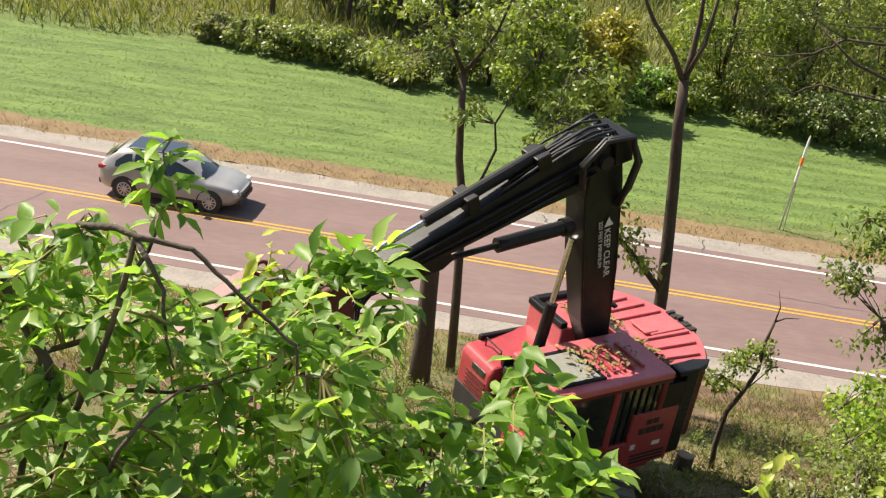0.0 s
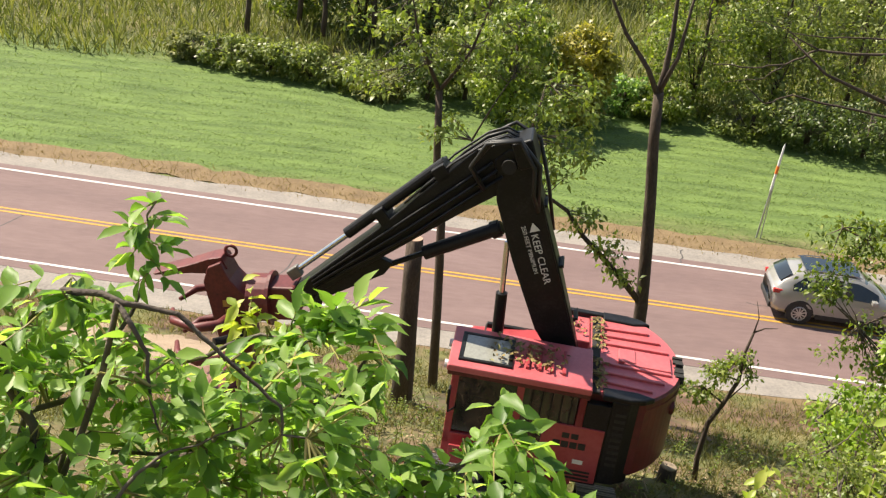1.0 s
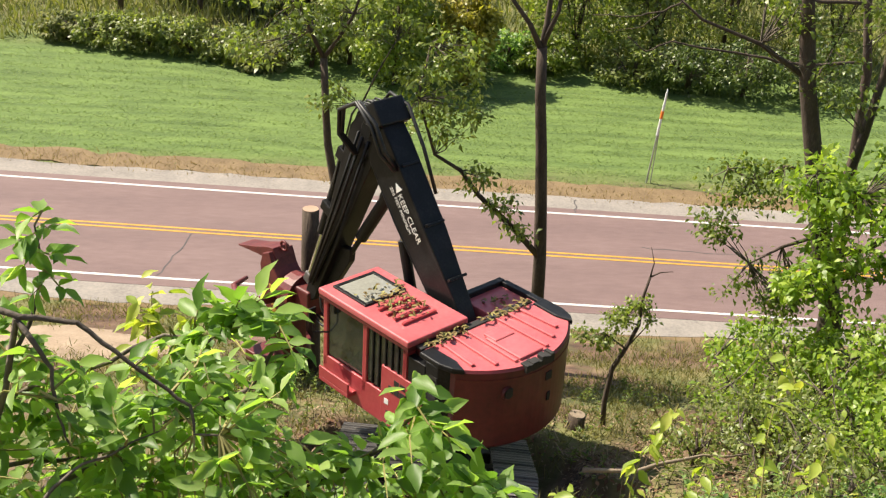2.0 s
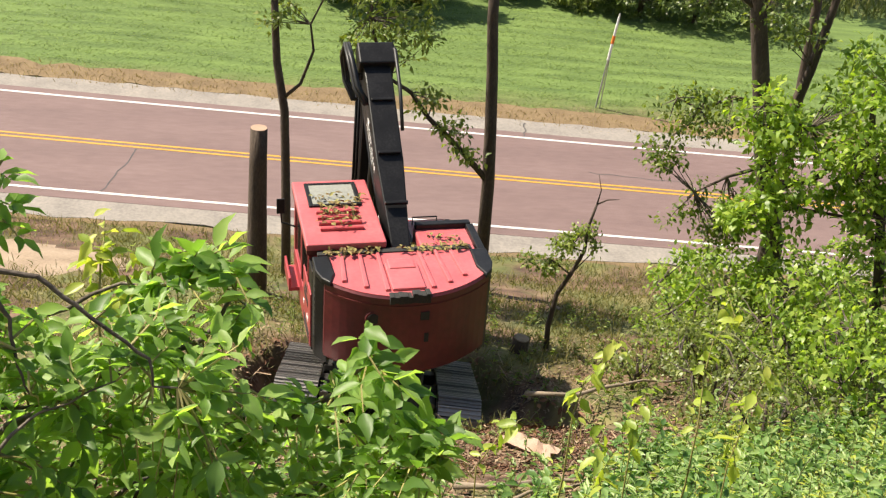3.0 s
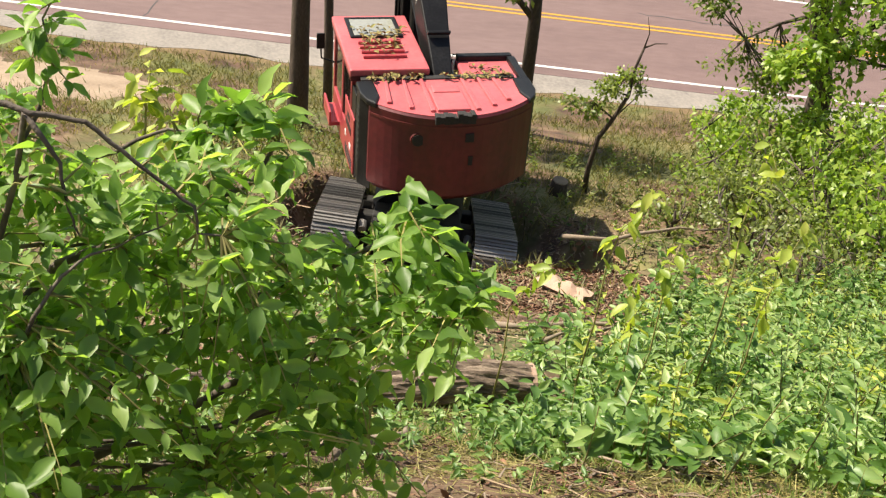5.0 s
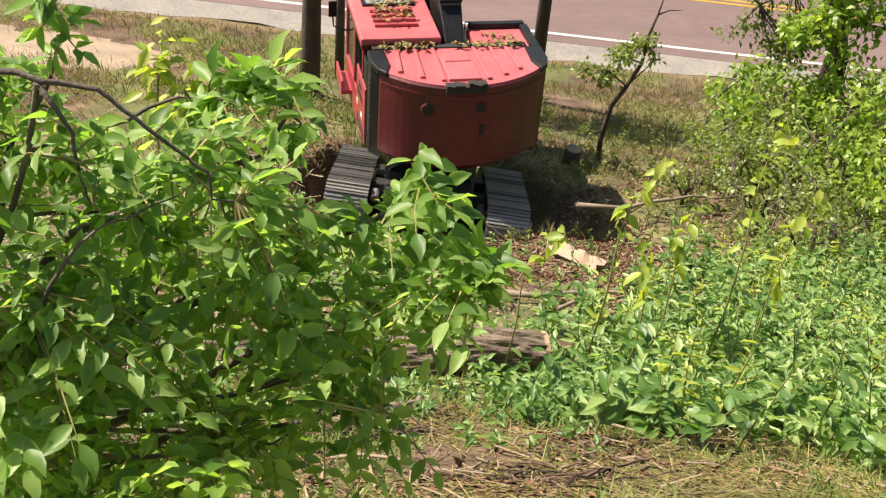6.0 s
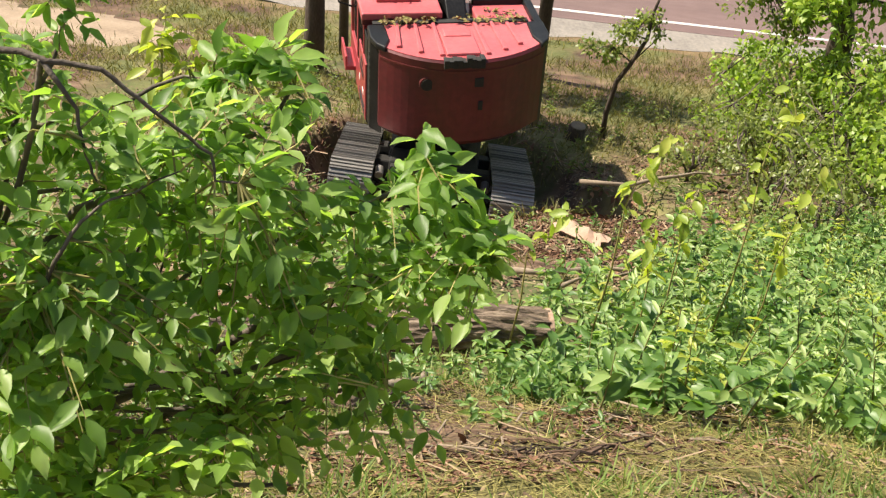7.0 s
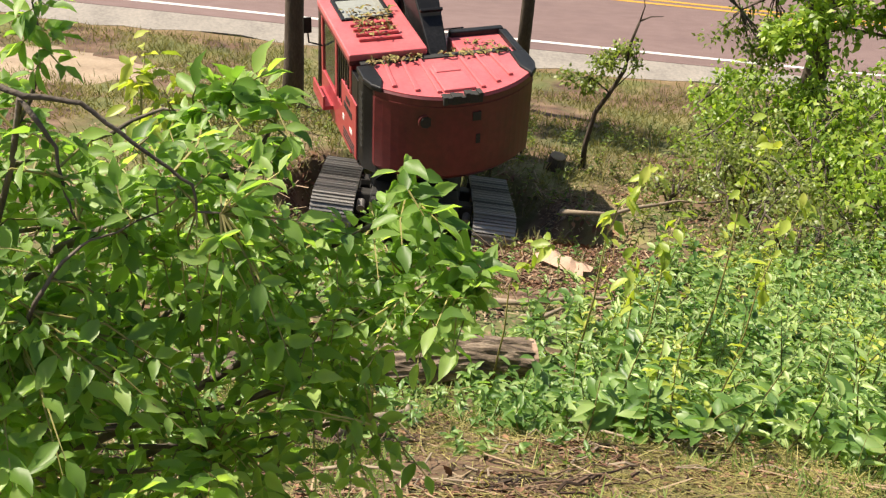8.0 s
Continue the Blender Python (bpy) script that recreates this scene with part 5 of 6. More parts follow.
for k in range(4):
    x = -0.16 + .1 * k
    part("hose", Geo().tube([(x, 3.9, -0.05), (x, 4.4, -0.35 - .05 * k), (x, 4.55, -0.75 - .06 * k), (x, 4.75, -0.55), (x, 4.8, -0.2)], 0.024, 6), M["rubber"], stick, smooth=True)

# lift and stick cylinders: barrels and rods aim at each other
barrels = {}
for nm_ in ("lift", "stick"):
    barrels[nm_, "barrel"] = part("barrel", Geo().tube([(0, -.06, 0), (0, 1.35, 0)], 0.10 if nm_ == "lift" else 0.12, 14).tube([(0, -.02, 0), (0, 0.12, 0)], 0.15, 14), M["black"], feller, "black hydraulic barrel")
    barrels[nm_, "rod"] = part("rod", Geo().tube([(0, -1.85 if nm_ == "lift" else -1.5, 0), (0, 0.04, 0)], 0.05, 10), M["chrome"] if nm_ == "lift" else M["black"], feller, "chrome hydraulic rod" if nm_ == "lift" else "dark hydraulic rod")

# felling head: origin at the end of the stick, upright
g = Geo()
g.box(-0.28, 0.28, -0.15, 0.42, -0.35, 0.28)
head = part("felling_head", g, M["skin_dark_red"], feller, "dark red felling head with saw and grapple arms", bevel=0.04)
part("rotator", Geo().tube([(0, 0.35, -0.05), (0, 0.72, -0.05)], 0.42, 20), M["skin_dark_red"], head, "dark red round rotator", bevel=0.02)
part("flange", Geo().tube([(0, 0.30, -0.05), (0, 0.36, -0.05)], 0.48, 20), M["skin_dark_red"], head)
part("tower", beam(Geo(), [(0.70, -1.60), (1.15, -1.60), (1.45, 0.35), (1.35, 0.62), (1.12, 0.72), (0.98, 0.40), (0.72, 0.1)], 0.30), M["skin_dark_red"], head, "dark red head tower", bevel=0.02)
part("horn", beam(Geo(), [(1.02, 0.56), (1.30, 0.46), (1.7, 0.46), (2.35, 0.40), (2.38, 0.43), (1.75, 0.60), (1.35, 0.74), (1.12, 0.78)], 0.20), M["skin_dark_red"], head, "pointed dark red guide horn", bevel=0.012)
part("lifting_eye", Geo().tube([(-0.0 + .0, 1.0 + .10 * math.cos(a), 0.82 + .10 * math.sin(a)) for a in [2 * math.pi * k / 14 for k in range(15)]], 0.03, 6), M["skin_dark_red"], head, "round lifting eye", smooth=True)
g = Geo()
for k in range(4):
    g.box(-0.306, -0.301, 0.92 + .03 * k, 1.05 + .03 * k, -0.62 + .17 * k, -0.50 + .17 * k)
part("tower_decal", g, M["text_gold"], head, "worn yellow block decal")
part("saw_housing", Geo().prism([(0.72 * math.cos(a), 1.35 + 0.72 * math.sin(a)) for a in [math.pi + math.pi * k / 12 for k in range(13)]] + [(0.72, 1.5), (-0.72, 1.5)], -1.78, -1.52), M["skin_dark_red"], head, "dark red saw housing", bevel=0.02)
part("saw_disc", Geo().tube([(0, 1.42, -1.69), (0, 1.42, -1.64)], 0.74, 28), M["saw"], head, "rusty steel saw disc")
for sx in (-1, 1):
    for z in (-0.9, -0.25):
        part("grapple_arm", Geo().tube([(sx * 0.32, 0.95, z), (sx * 0.72, 1.1, z), (sx * 0.86, 1.5, z), (sx * 0.62, 1.95, z), (sx * 0.2, 2.1, z)], [0.10, 0.095, 0.085, 0.07, 0.04], 8), M["skin_dark_red"], head, "curved dark red grapple arm", smooth=True)
    part("arm_cylinder", Geo().tube([(sx * 0.36, 0.75, -0.6), (sx * 0.78, 1.2, -0.55)], 0.07, 10), M["black"], head, "black grapple cylinder")

# ---- car ----
ST = [(-2.37, .50, .86, .98, .70, .64), (-2.30, .40, .95, 1.12, .84, .72), (-2.08, .32, 1.00, 1.36, .91, .70), (-1.75, .29, 1.03, 1.58, .935, .66), (-1.2, .27, 1.02, 1.67, .945, .67), (-0.4, .27, 1.00, 1.69, .95, .68), (0.25, .27, .98, 1.64, .95, .67),
      (0.75, .27, .97, 1.42, .95, .68), (1.15, .27, .965, 1.12, .95, .74), (1.30, .27, .96, 1.04, .95, .78), (1.75, .28, .92, .985, .93, .74), (2.10, .33, .83, .91, .88, .68), (2.30, .42, .70, .80, .78, .60), (2.38, .50, .62, .70, .62, .50)]


def car_section(s):
    x, zb, zm, zt_, wm, wt = s
    half = [(wm - .07, zb), (wm, zb + .14), (wm + .005, (zb + zm) / 2 + .04), (wm - .015, zm), (wt + .35 * (wm - wt), zm + .55 * (zt_ - zm)), (wt, zt_ - .045), (wt * .55, zt_), ]
    return [(x, -w_, z) for w_, z in half] + [(x, w_, z) for w_, z in half[::-1]]


def car_at(x, u, side):
    """A point of the car's upper flank: u from the belt line to the roof edge, 12 mm proud."""
    for a, b in zip(ST[:-1], ST[1:]):
        if a[0] <= x <= b[0]:
            k = (x - a[0]) / (b[0] - a[0])
            s = [p + (q - p) * k for p, q in zip(a, b)]
            w0, w1 = s[4] - .015, s[5]
            return Vector((x, side * (w0 + (w1 - w0) * u + .014), s[2] + (s[3] - .045 - s[2]) * u + .006))


car = thing("car", "silver-grey crossover car driving along the road", "car")
M["paint"] = material("silver_grey_car_paint", [(0.30, 0.29, 0.275), (0.36, 0.35, 0.33)], 2, 0.28, metal=0.25, coat=0.8)
M["plastic"] = material("dark_car_plastic", [(0.015, 0.015, 0.016), (0.03, 0.03, 0.03)], 5, 0.6)
M["car_glass"] = material("tinted_car_glass", [(0.012, 0.016, 0.018), (0.02, 0.026, 0.03)], 2, 0.06, coat=0.6)
M["tyre"] = material("tyre_rubber", [(0.012, 0.012, 0.012), (0.025, 0.025, 0.025)], 6, 0.85)
M["alloy"] = material("alloy_wheel", [(0.42, 0.42, 0.42), (0.55, 0.55, 0.55)], 5, 0.3, metal=0.9)
M["red_lens"] = material("red_lamp_lens", [(0.35, 0.01, 0.01), (0.5, 0.03, 0.02)], 5, 0.2, coat=0.6)
M["clear_lens"] = material("clear_lamp_lens", [(0.55, 0.56, 0.58), (0.7, 0.7, 0.72)], 5, 0.12, coat=0.8)
secs = [car_section(s) for s in ST]
g = Geo()
n = len(secs[0])
g.v = [p for s in secs for p in s]
g.f = [(i * n + k, i * n + (k + 1) % n, (i + 1) * n + (k + 1) % n, (i + 1) * n + k) for i in range(len(secs) - 1) for k in range(n)]
g.f += [tuple(range(n)), tuple(range((len(secs) - 1) * n, len(secs) * n))[::-1]]
g.f = [q[::-1] for q in g.f]
part("body", g, M["paint"], car, smooth=True)
for side in (-1, 1):
    for x0, x1, taper in ((-1.78, -1.25, 0.55), (-1.15, -0.28, 0.0), (-0.18, 0.86, -0.6)):
        q = Geo()
        cols = 6
        for k in range(cols + 1):
            x = x0 + (x1 - x0) * k / cols
            top = 0.86
            if taper < 0 and x > 0.2:
                top = 0.86 - 0.10 * (x - 0.2)
            if taper > 0:
                top = 0.86 - 0.5 * max(0, (-1.45 - x)) / 0.4
            q.v += [tuple(car_at(x, 0.10, side)), tuple(car_at(x, top, side))]
        q.f = [(2 * k, 2 * k + 1, 2 * k + 3, 2 * k + 2) for k in range(cols)]
        part("side_window", q, M["car_glass"], car, "dark tinted side window")
    part("door_handle", Geo().box(-0.45, -0.25, side * .955 - .012, side * .955 + .012, .86, .89), M["paint"], car)
    part("door_handle", Geo().box(0.50, 0.70, side * .955 - .012, side * .955 + .012, .85, .88), M["paint"], car)
    part("wing_mirror", Geo().box(0.62, 0.80, side * 1.02 - .10, side * 1.02 + .10, 1.00, 1.14), M["paint"], car, bevel=0.03)
    part("sill", Geo().box(-0.95, 0.95, side * .92 - .04, side * .92 + .04, .25, .40), M["plastic"], car, "dark plastic sill", bevel=0.015)
    part("tail_lamp", Geo().box(-2.36, -2.05, side * .80 - .07, side * .80 + .07, .93, 1.06), M["red_lens"], car, "red tail lamp", bevel=0.02)
    part("headlight", Geo().box(1.98, 2.30, side * .70 - .13, side * .70 + .13, .72, .83), M["clear_lens"], car, "clear headlight", bevel=0.025)
    part("roof_rail", Geo().tube([(-1.5, side * .60, 1.67), (-1.2, side * .62, 1.73), (0.0, side * .62, 1.73), (0.3, side * .6, 1.66)], 0.018, 6), M["alloy"], car)
    for x in (-1.45, 1.42):
        wh = part("wheel", Geo().tube([(0, -0.10, 0), (0, 0.10, 0)], 0.20, 14), M["plastic"], car)
        wh.matrix_basis = pose(x, side * 0.83, 0.36)
        ty = Geo()
        prof = [(0.235, -.11), (0.34, -.115), (0.365, -.07), (0.365, .07), (0.34, .115), (0.235, .11)]
        NW = 28
        ty.v = [(r * math.cos(2 * math.pi * k / NW), y, r * math.sin(2 * math.pi * k / NW)) for k in range(NW) for r, y in prof]
        m6 = len(prof)
        ty.f = [(k * m6 + j, k * m6 + (j + 1) % m6, ((k + 1) % NW) * m6 + (j + 1) % m6, ((k + 1) % NW) * m6 + j) for k in range(NW) for j in range(m6)]
        part("tyre", ty, M["tyre"], wh)
        rim = Geo()
        for k in range(10):
            rim.box(-.022, .022, side * .112 - .012, side * .112 + .012, 0.03, 0.235, pose(0, 0, 0, 0, 36 * k, 0))
        rim.tube([(0.22 * math.cos(a), side * .112, 0.22 * math.sin(a)) for a in [2 * math.pi * k / 24 for k in range(25)]], 0.022, 5, False)
        rim.tube([(0, side * .08, 0), (0, side * .128, 0)], 0.06, 10)
        part("rim", rim, M["alloy"], wh, "multi-spoke alloy rim")
        arch = Geo()
        arch.tube([(x + 0.42 * math.cos(a), side * 0.925, 0.36 + 0.42 * math.sin(a)) for a in [math.pi * k / 12 for k in range(13)]], 0.035, 6)
        part("wheel_arch", arch, M["plastic"], car, "dark wheel-arch trim", smooth=True)
        part("wheel_well", Geo().tube([(x, side * 0.72, 0.36), (x, side * 0.948, 0.36)], 0.40, 20), M["plastic"], car)


def across(x0, u0, x1, u1, mat, name, label):
    """A pane across the car between two heights of the flank."""
    q = Geo()
    for k in range(9):
        s = -1 + k / 4
        for x, u in ((x0, u0), (x1, u1)):
            p = car_at(x, u, 1)
            q.v.append((p.x + (0.06 * (1 - s * s) if x0 > 0 else -0.05 - 0.05 * (1 - s * s)), p.y * s * 0.93, p.z + 0.045 * (1 - s * s) * (1 if u > .5 else .6) + (0.01 if x0 > 0 else 0.05)))
    q.f = [(2 * k, 2 * k + 1, 2 * k + 3, 2 * k + 2) for k in range(8)]
    part(name, q, M[mat], car, label, smooth=True)


across(1.20, 0.9, 0.38, 1.0, "car_glass", "windscreen", "dark raked windscreen")
part("roof_panel", Geo().prism([(-1.45, -0.56), (0.18, -0.56), (0.26, 0.0), (0.18, 0.56), (-1.45, 0.56)], 1.675, 1.712), M["car_glass"], car, "dark glass roof panel")
across(-2.14, 0.95, -1.80, 1.0, "car_glass", "rear_window", "dark rear window")
part("grille", Geo().box(2.28, 2.40, -0.55, 0.55, 0.58, 0.72), M["plastic"], car, "dark front grille", bevel=0.02)
part("bumper", Geo().box(2.10, 2.40, -0.72, 0.72, 0.34, 0.50), M["plastic"], car, "dark lower front bumper", bevel=0.04)
part("bumper", Geo().box(-2.40, -2.15, -0.74, 0.74, 0.36, 0.56), M["plastic"], car, "dark lower rear bumper", bevel=0.04)


# ---- leafy boughs close to the viewpoint ----
def bearing(az, el, dist):
    """A point seen from the standing place at a bearing, an elevation and a distance."""
    a, e = radians(az), radians(el)
    return EYE + Vector((math.sin(a) * math.cos(e), math.cos(a) * math.cos(e), math.sin(e))) * dist


OUTLINE = [(-27, -29.5), (-21, -29.6), (-16.6, -29.8), (-15.1, -30.4), (-13.3, -31.6), (-11.6, -32.6), (-10.2, -32.9), (-8.8, -33.0), (-7.4, -32.2), (-6.0, -32.0), (-4.4, -32.2), (-3.0, -32.0), (-1.6, -31.2), (-0.4, -32.6), (0.6, -34.9), (1.9, -36.6),
           (4.5, -36.6), (6.4, -35.2), (8.6, -35.9), (9.9, -37.3), (12.0, -38.0), (12.6, -39.3), (12.6, -41.9), (10.1, -43.3), (5.3, -44.9), (2.8, -46.5), (1.5, -49.5), (-0.5, -50.9), (-3.1, -52.0), (-13.5, -52.6), (-27, -53)]


def inside(p, poly):
    c = False
    for (x0, y0), (x1, y1) in zip(poly, poly[1:] + poly[:1]):
        if (y0 > p[1]) != (y1 > p[1]) and p[0] < (x1 - x0) * (p[1] - y0) / (y1 - y0) + x0:
            c = not c
    return c


class Bough:
    def __init__(self, pts, r):
        self.pts, self.r = pts, r
        self.stem, self.stalk = Geo(), Geo()
        n = len(pts)
        self.stem.tube(pts, [r * (1 - 0.72 * k / (n - 1)) for k in range(n)], 7)
        self.p, self.d, self.n, self.l = [], [], [], []

    def near(self, q):
        best = None
        for a, b in zip(self.pts[:-1], self.pts[1:]):
            k = min(1, max(0, (q - a).dot(b - a) / max(1e-6, (b - a).length_squared)))
            c = a.lerp(b, k)
            if best is None or (c - q).length < (best - q).length:
                best = c
        return best

    def spray(self, tip, size, r):
        """One compound leaf: a stalk from the bough to the tip with paired leaflets."""
        a = self.near(tip)
        mid = a.lerp(tip, 0.5) + Vector((r.uniform(-.03, .03), r.uniform(-.03, .03), r.uniform(0, .05)))
        pts = [a, mid, tip]
        self.stalk.tube(pts, [0.0035, 0.0028, 0.0015], 4, False)
        ax = (tip - mid).normalized()
        side = ax.cross(Vector((r.uniform(-.4, .4), r.uniform(-.4, .4), 1))).normalized()
        up = side.cross(ax).normalized()
        stalk = min(0.26, (tip - a).length)
        pairs = r.choice((2, 3, 3, 3))
        for k in range(pairs):
            q = tip - ax * stalk * (0.18 + 0.62 * k / max(1, pairs - 1))
            for s in (-1, 1):
                dd = (side * s * 1.0 + ax * r.uniform(.25, .7) + Vector((r.gauss(0, .35), r.gauss(0, .35), r.uniform(-.35, .55)))).normalized()
                self.p.append(q), self.d.append(dd), self.n.append(up * .5 + Vector((r.gauss(-.15, .55), r.gauss(0, .55), r.gauss(0.9, .35)))), self.l.append(size * r.uniform(.6, 1.25))
        self.p.append(tip), self.d.append(ax + Vector((r.gauss(0, .2), r.gauss(0, .2), r.uniform(-.3, .5)))), self.n.append(up + Vector((r.gauss(0, .4), r.gauss(0, .4), 0))), self.l.append(size * r.uniform(.9, 1.3))


ash = thing("ash_sapling", "leafy green ash sapling whose boughs hang across the view", "tree", Matrix.Translation((-1.9, 3.6, ground_z(-1.9, 3.6) - .1)))
ash_o = ash.matrix_basis.translation.copy()
part("trunk", Geo().tube([Vector((0, 0, 0)), Vector((.1, -.2, 0.7)), Vector((0.25, -.45, 1.5)), Vector((.35, -.6, 2.2))], [0.05, 0.045, 0.04, 0.03], 10), M["bark"], ash, smooth=True)
crotch = bearing(-24, -44, 3.7)
LINES = [
    ([(-24, -40, 3.4), (-23.1, -30.6, 3.1), (-21.5, -33.0, 3.05), (-20.1, -35.2, 3.0), (-18.9, -37.7, 3.0)], 0.030),
    ([(-22, -33, 3.2), (-17.8, -30.1, 2.85), (-15.9, -30.4, 2.78), (-14.8, -30.9, 2.75), (-13.4, -31.1, 2.76), (-11.9, -31.4, 2.74), (-10.0, -32.8, 2.75), (-7.9, -34.3, 2.76), (-6.0, -35.5, 2.77), (-5.8, -36.8, 2.79), (-4.3, -36.9, 2.78)], 0.0095),
    ([(-15.0, -30.9, 2.75), (-14.2, -32.1, 2.74), (-13.4, -33.3, 2.76), (-13.2, -35.5, 2.78), (-12.7, -36.8, 2.80)], 0.0075),
    ([(-17, -34, 3.1), (-14.4, -31, 3.0), (-13.3, -28.6, 2.95), (-13.7, -26.6, 2.9)], 0.007),
    ([(-20, -42, 3.5), (-14, -38, 3.3), (-8, -36, 3.2), (-3, -34.5, 3.15), (-1.2, -32.2, 3.1)], 0.016),
    ([(-16, -46, 3.6), (-8, -42, 3.35), (-1, -39.5, 3.2), (4, -37.5, 3.1), (7.0, -35.2, 3.0)], 0.016),
    ([(-12, -47, 3.7), (-3, -44, 3.4), (4, -41.5, 3.2), (8.5, -40, 3.1), (12.2, -39.6, 3.05)], 0.015),
    ([(-18, -50, 3.9), (-9, -48, 3.7), (-2, -47, 3.5), (3.5, -45.8, 3.4)], 0.015),
    ([(-26, -42, 3.6), (-22, -38, 3.4), (-17, -37, 3.3), (-11, -37, 3.2)], 0.014),
    ([(-27, -48, 3.9), (-22, -46, 3.7), (-16, -44, 3.5), (-9, -44, 3.4)], 0.014),
    ([(-20, -35, 3.3), (-12, -33.2, 3.15), (-7.5, -31.8, 3.1), (-4.5, -32, 3.1)], 0.009),
    ([(-17.5, -42.5, 3.0), (-15.7, -40.4, 2.8), (-13.8, -38.6, 2.78), (-12.1, -37.7, 2.78), (-7.8, -36.5, 2.8)], 0.007),
]
rnd = random.Random(21)
for k in range(13):
    a0, e0 = -26 + 2.6 * k + rnd.uniform(-1, 1), -52 + rnd.uniform(0, 12)
    turn, pts = rnd.uniform(-.4, .9), []
    for j in range(5):
        if j > 1 and not inside((a0 + 1.5, e0 + 2.0), OUTLINE):
            break
        pts.append((a0, e0, 3.2 + 0.35 * rnd.random()))
        a0, e0, turn = a0 + 2.0 * math.cos(turn), e0 + 2.2 * math.sin(turn) + 0.3, turn + rnd.uniform(-.7, .7)
    LINES.append((pts, 0.007))
boughs = [Bough([bearing(*q) for q in pts], r) for pts, r in LINES]
for b in boughs:
    b.stem = Geo()
    run = [crotch.lerp(b.pts[0], s) + Vector((0, 0, -0.15 * math.sin(math.pi * s))) for s in (0, .33, .66)] + list(b.pts)
    rad = [0.020, b.r * 1.25, b.r * 1.1] + [b.r * (1 - 0.72 * k / (len(b.pts) - 1)) for k in range(len(b.pts))]
    fine, frad = [], []
    for k in range(len(run) - 1):
        fine += wander(run[k], run[k + 1], 3, 0.05, k + int(1000 * b.r))[:-1]
        frad += [rad[k] + (rad[k + 1] - rad[k]) * j / 3 for j in range(3)]
    b.stem.tube(fine + [run[-1]], frad + [rad[-1]], 7)
count = 0
while count < 760:
    q = (rnd.uniform(-27, 13), rnd.uniform(-54, -28))
    if not inside(q, OUTLINE):
        continue
    deep = rnd.random() < (0.3 if q[1] < -40 else 0.08)
    if q[1] > -38 and rnd.random() < 0.25:
        continue
    tip = bearing(q[0], q[1], rnd.uniform(3.5, 4.0) if deep else rnd.uniform(2.8, 3.35))
    b = min(boughs, key=lambda o: (o.near(tip) - tip).length)
    b.spray(tip, rnd.uniform(0.056, 0.088) if not deep else 0.08, rnd)
    count += 1
count = 0
while count < 300:
    q = (rnd.uniform(-27, 13), rnd.uniform(-54, -29))
    if not inside(q, OUTLINE):
        continue
    tip = bearing(q[0], q[1], rnd.uniform(2.85, 3.9))
    b = min(boughs, key=lambda o: (o.near(tip) - tip).length)
    b.spray(tip, rnd.uniform(0.035, 0.055), rnd)
    count += 1
for az, el in ((-5.6, -30.8), (-4.6, -30.5), (-3.4, -30.4), (-2.4, -30.1), (-1.6, -30.0), (-3.9, -31.2), (-2.0, -31.0)):
    boughs[10].spray(bearing(az, el, rnd.uniform(2.95, 3.1)), 0.085, rnd)
for az, el in ((-13.8, -26.2), (-13.0, -26.8), (-14.5, -27.2), (-12.7, -28.1), (-14.5, -28.5), (-12.6, -29.6), (-14.2, -29.8)):
    boughs[3].spray(bearing(az, el, 2.92), 0.07, rnd)
for az, el in ((7.2, -34.2), (6.2, -34.8), (8.0, -35.4), (9.2, -37.0), (5.6, -36.0), (7.6, -36.8), (10.5, -38.2), (12.2, -38.8), (11.4, -39.6), (9.5, -38.8)):
    boughs[5 if el > -37.5 else 6].spray(bearing(az, el, rnd.uniform(2.95, 3.05)), 0.088, rnd)
for az, el in ((7.1, -47.6), (8.3, -49.6), (5.0, -50.4), (10.5, -49.0), (-1.1, -48.5), (6.9, -48.6), (2.4, -50.3), (5.6, -46.6), (6.2, -49.6), (4.0, -48.4)):
    boughs[7].spray(bearing(az, el, rnd.uniform(3.2, 3.4)), 0.07, rnd)
for az, el in ((-7.0, -32.4), (-5.6, -32.0), (-1.6, -30.6), (-1.9, -31.2), (-2.9, -31.6), (-1.2, -31.4), (-3.4, -31.0)):
    boughs[10].spray(bearing(az, el, rnd.uniform(3.0, 3.15)), 0.07, rnd)
bough_parts = []
for b in boughs:
    root = b.pts[0]
    for geo_v in (b.stem, b.stalk):
        geo_v.v = [tuple(Vector(p) - root) for p in geo_v.v]
    ob = part("bough", b.stem, M["twig"], ash, "dark twiggy bough", smooth=True)
    ob.matrix_basis = Matrix.Translation(root - ash_o)
    if b.p:
        part("leaf_stalk", b.stalk, M["straw_blade"], ob, "thin green leaf stalks", kind="stuff")
        L = np.array(b.l)
        pl = np.array([tuple(p - root) for p in b.p])
        part("foliage", leaves_mesh("foliage", pl, np.array([tuple(v) for v in b.d]), np.array([tuple(v) for v in b.n]), L, L * 0.47, M["leaf_near"], "leaf"), None, ob, "bright green pointed leaflets", kind="stuff")
    bough_parts.append((ob, root - ash_o))


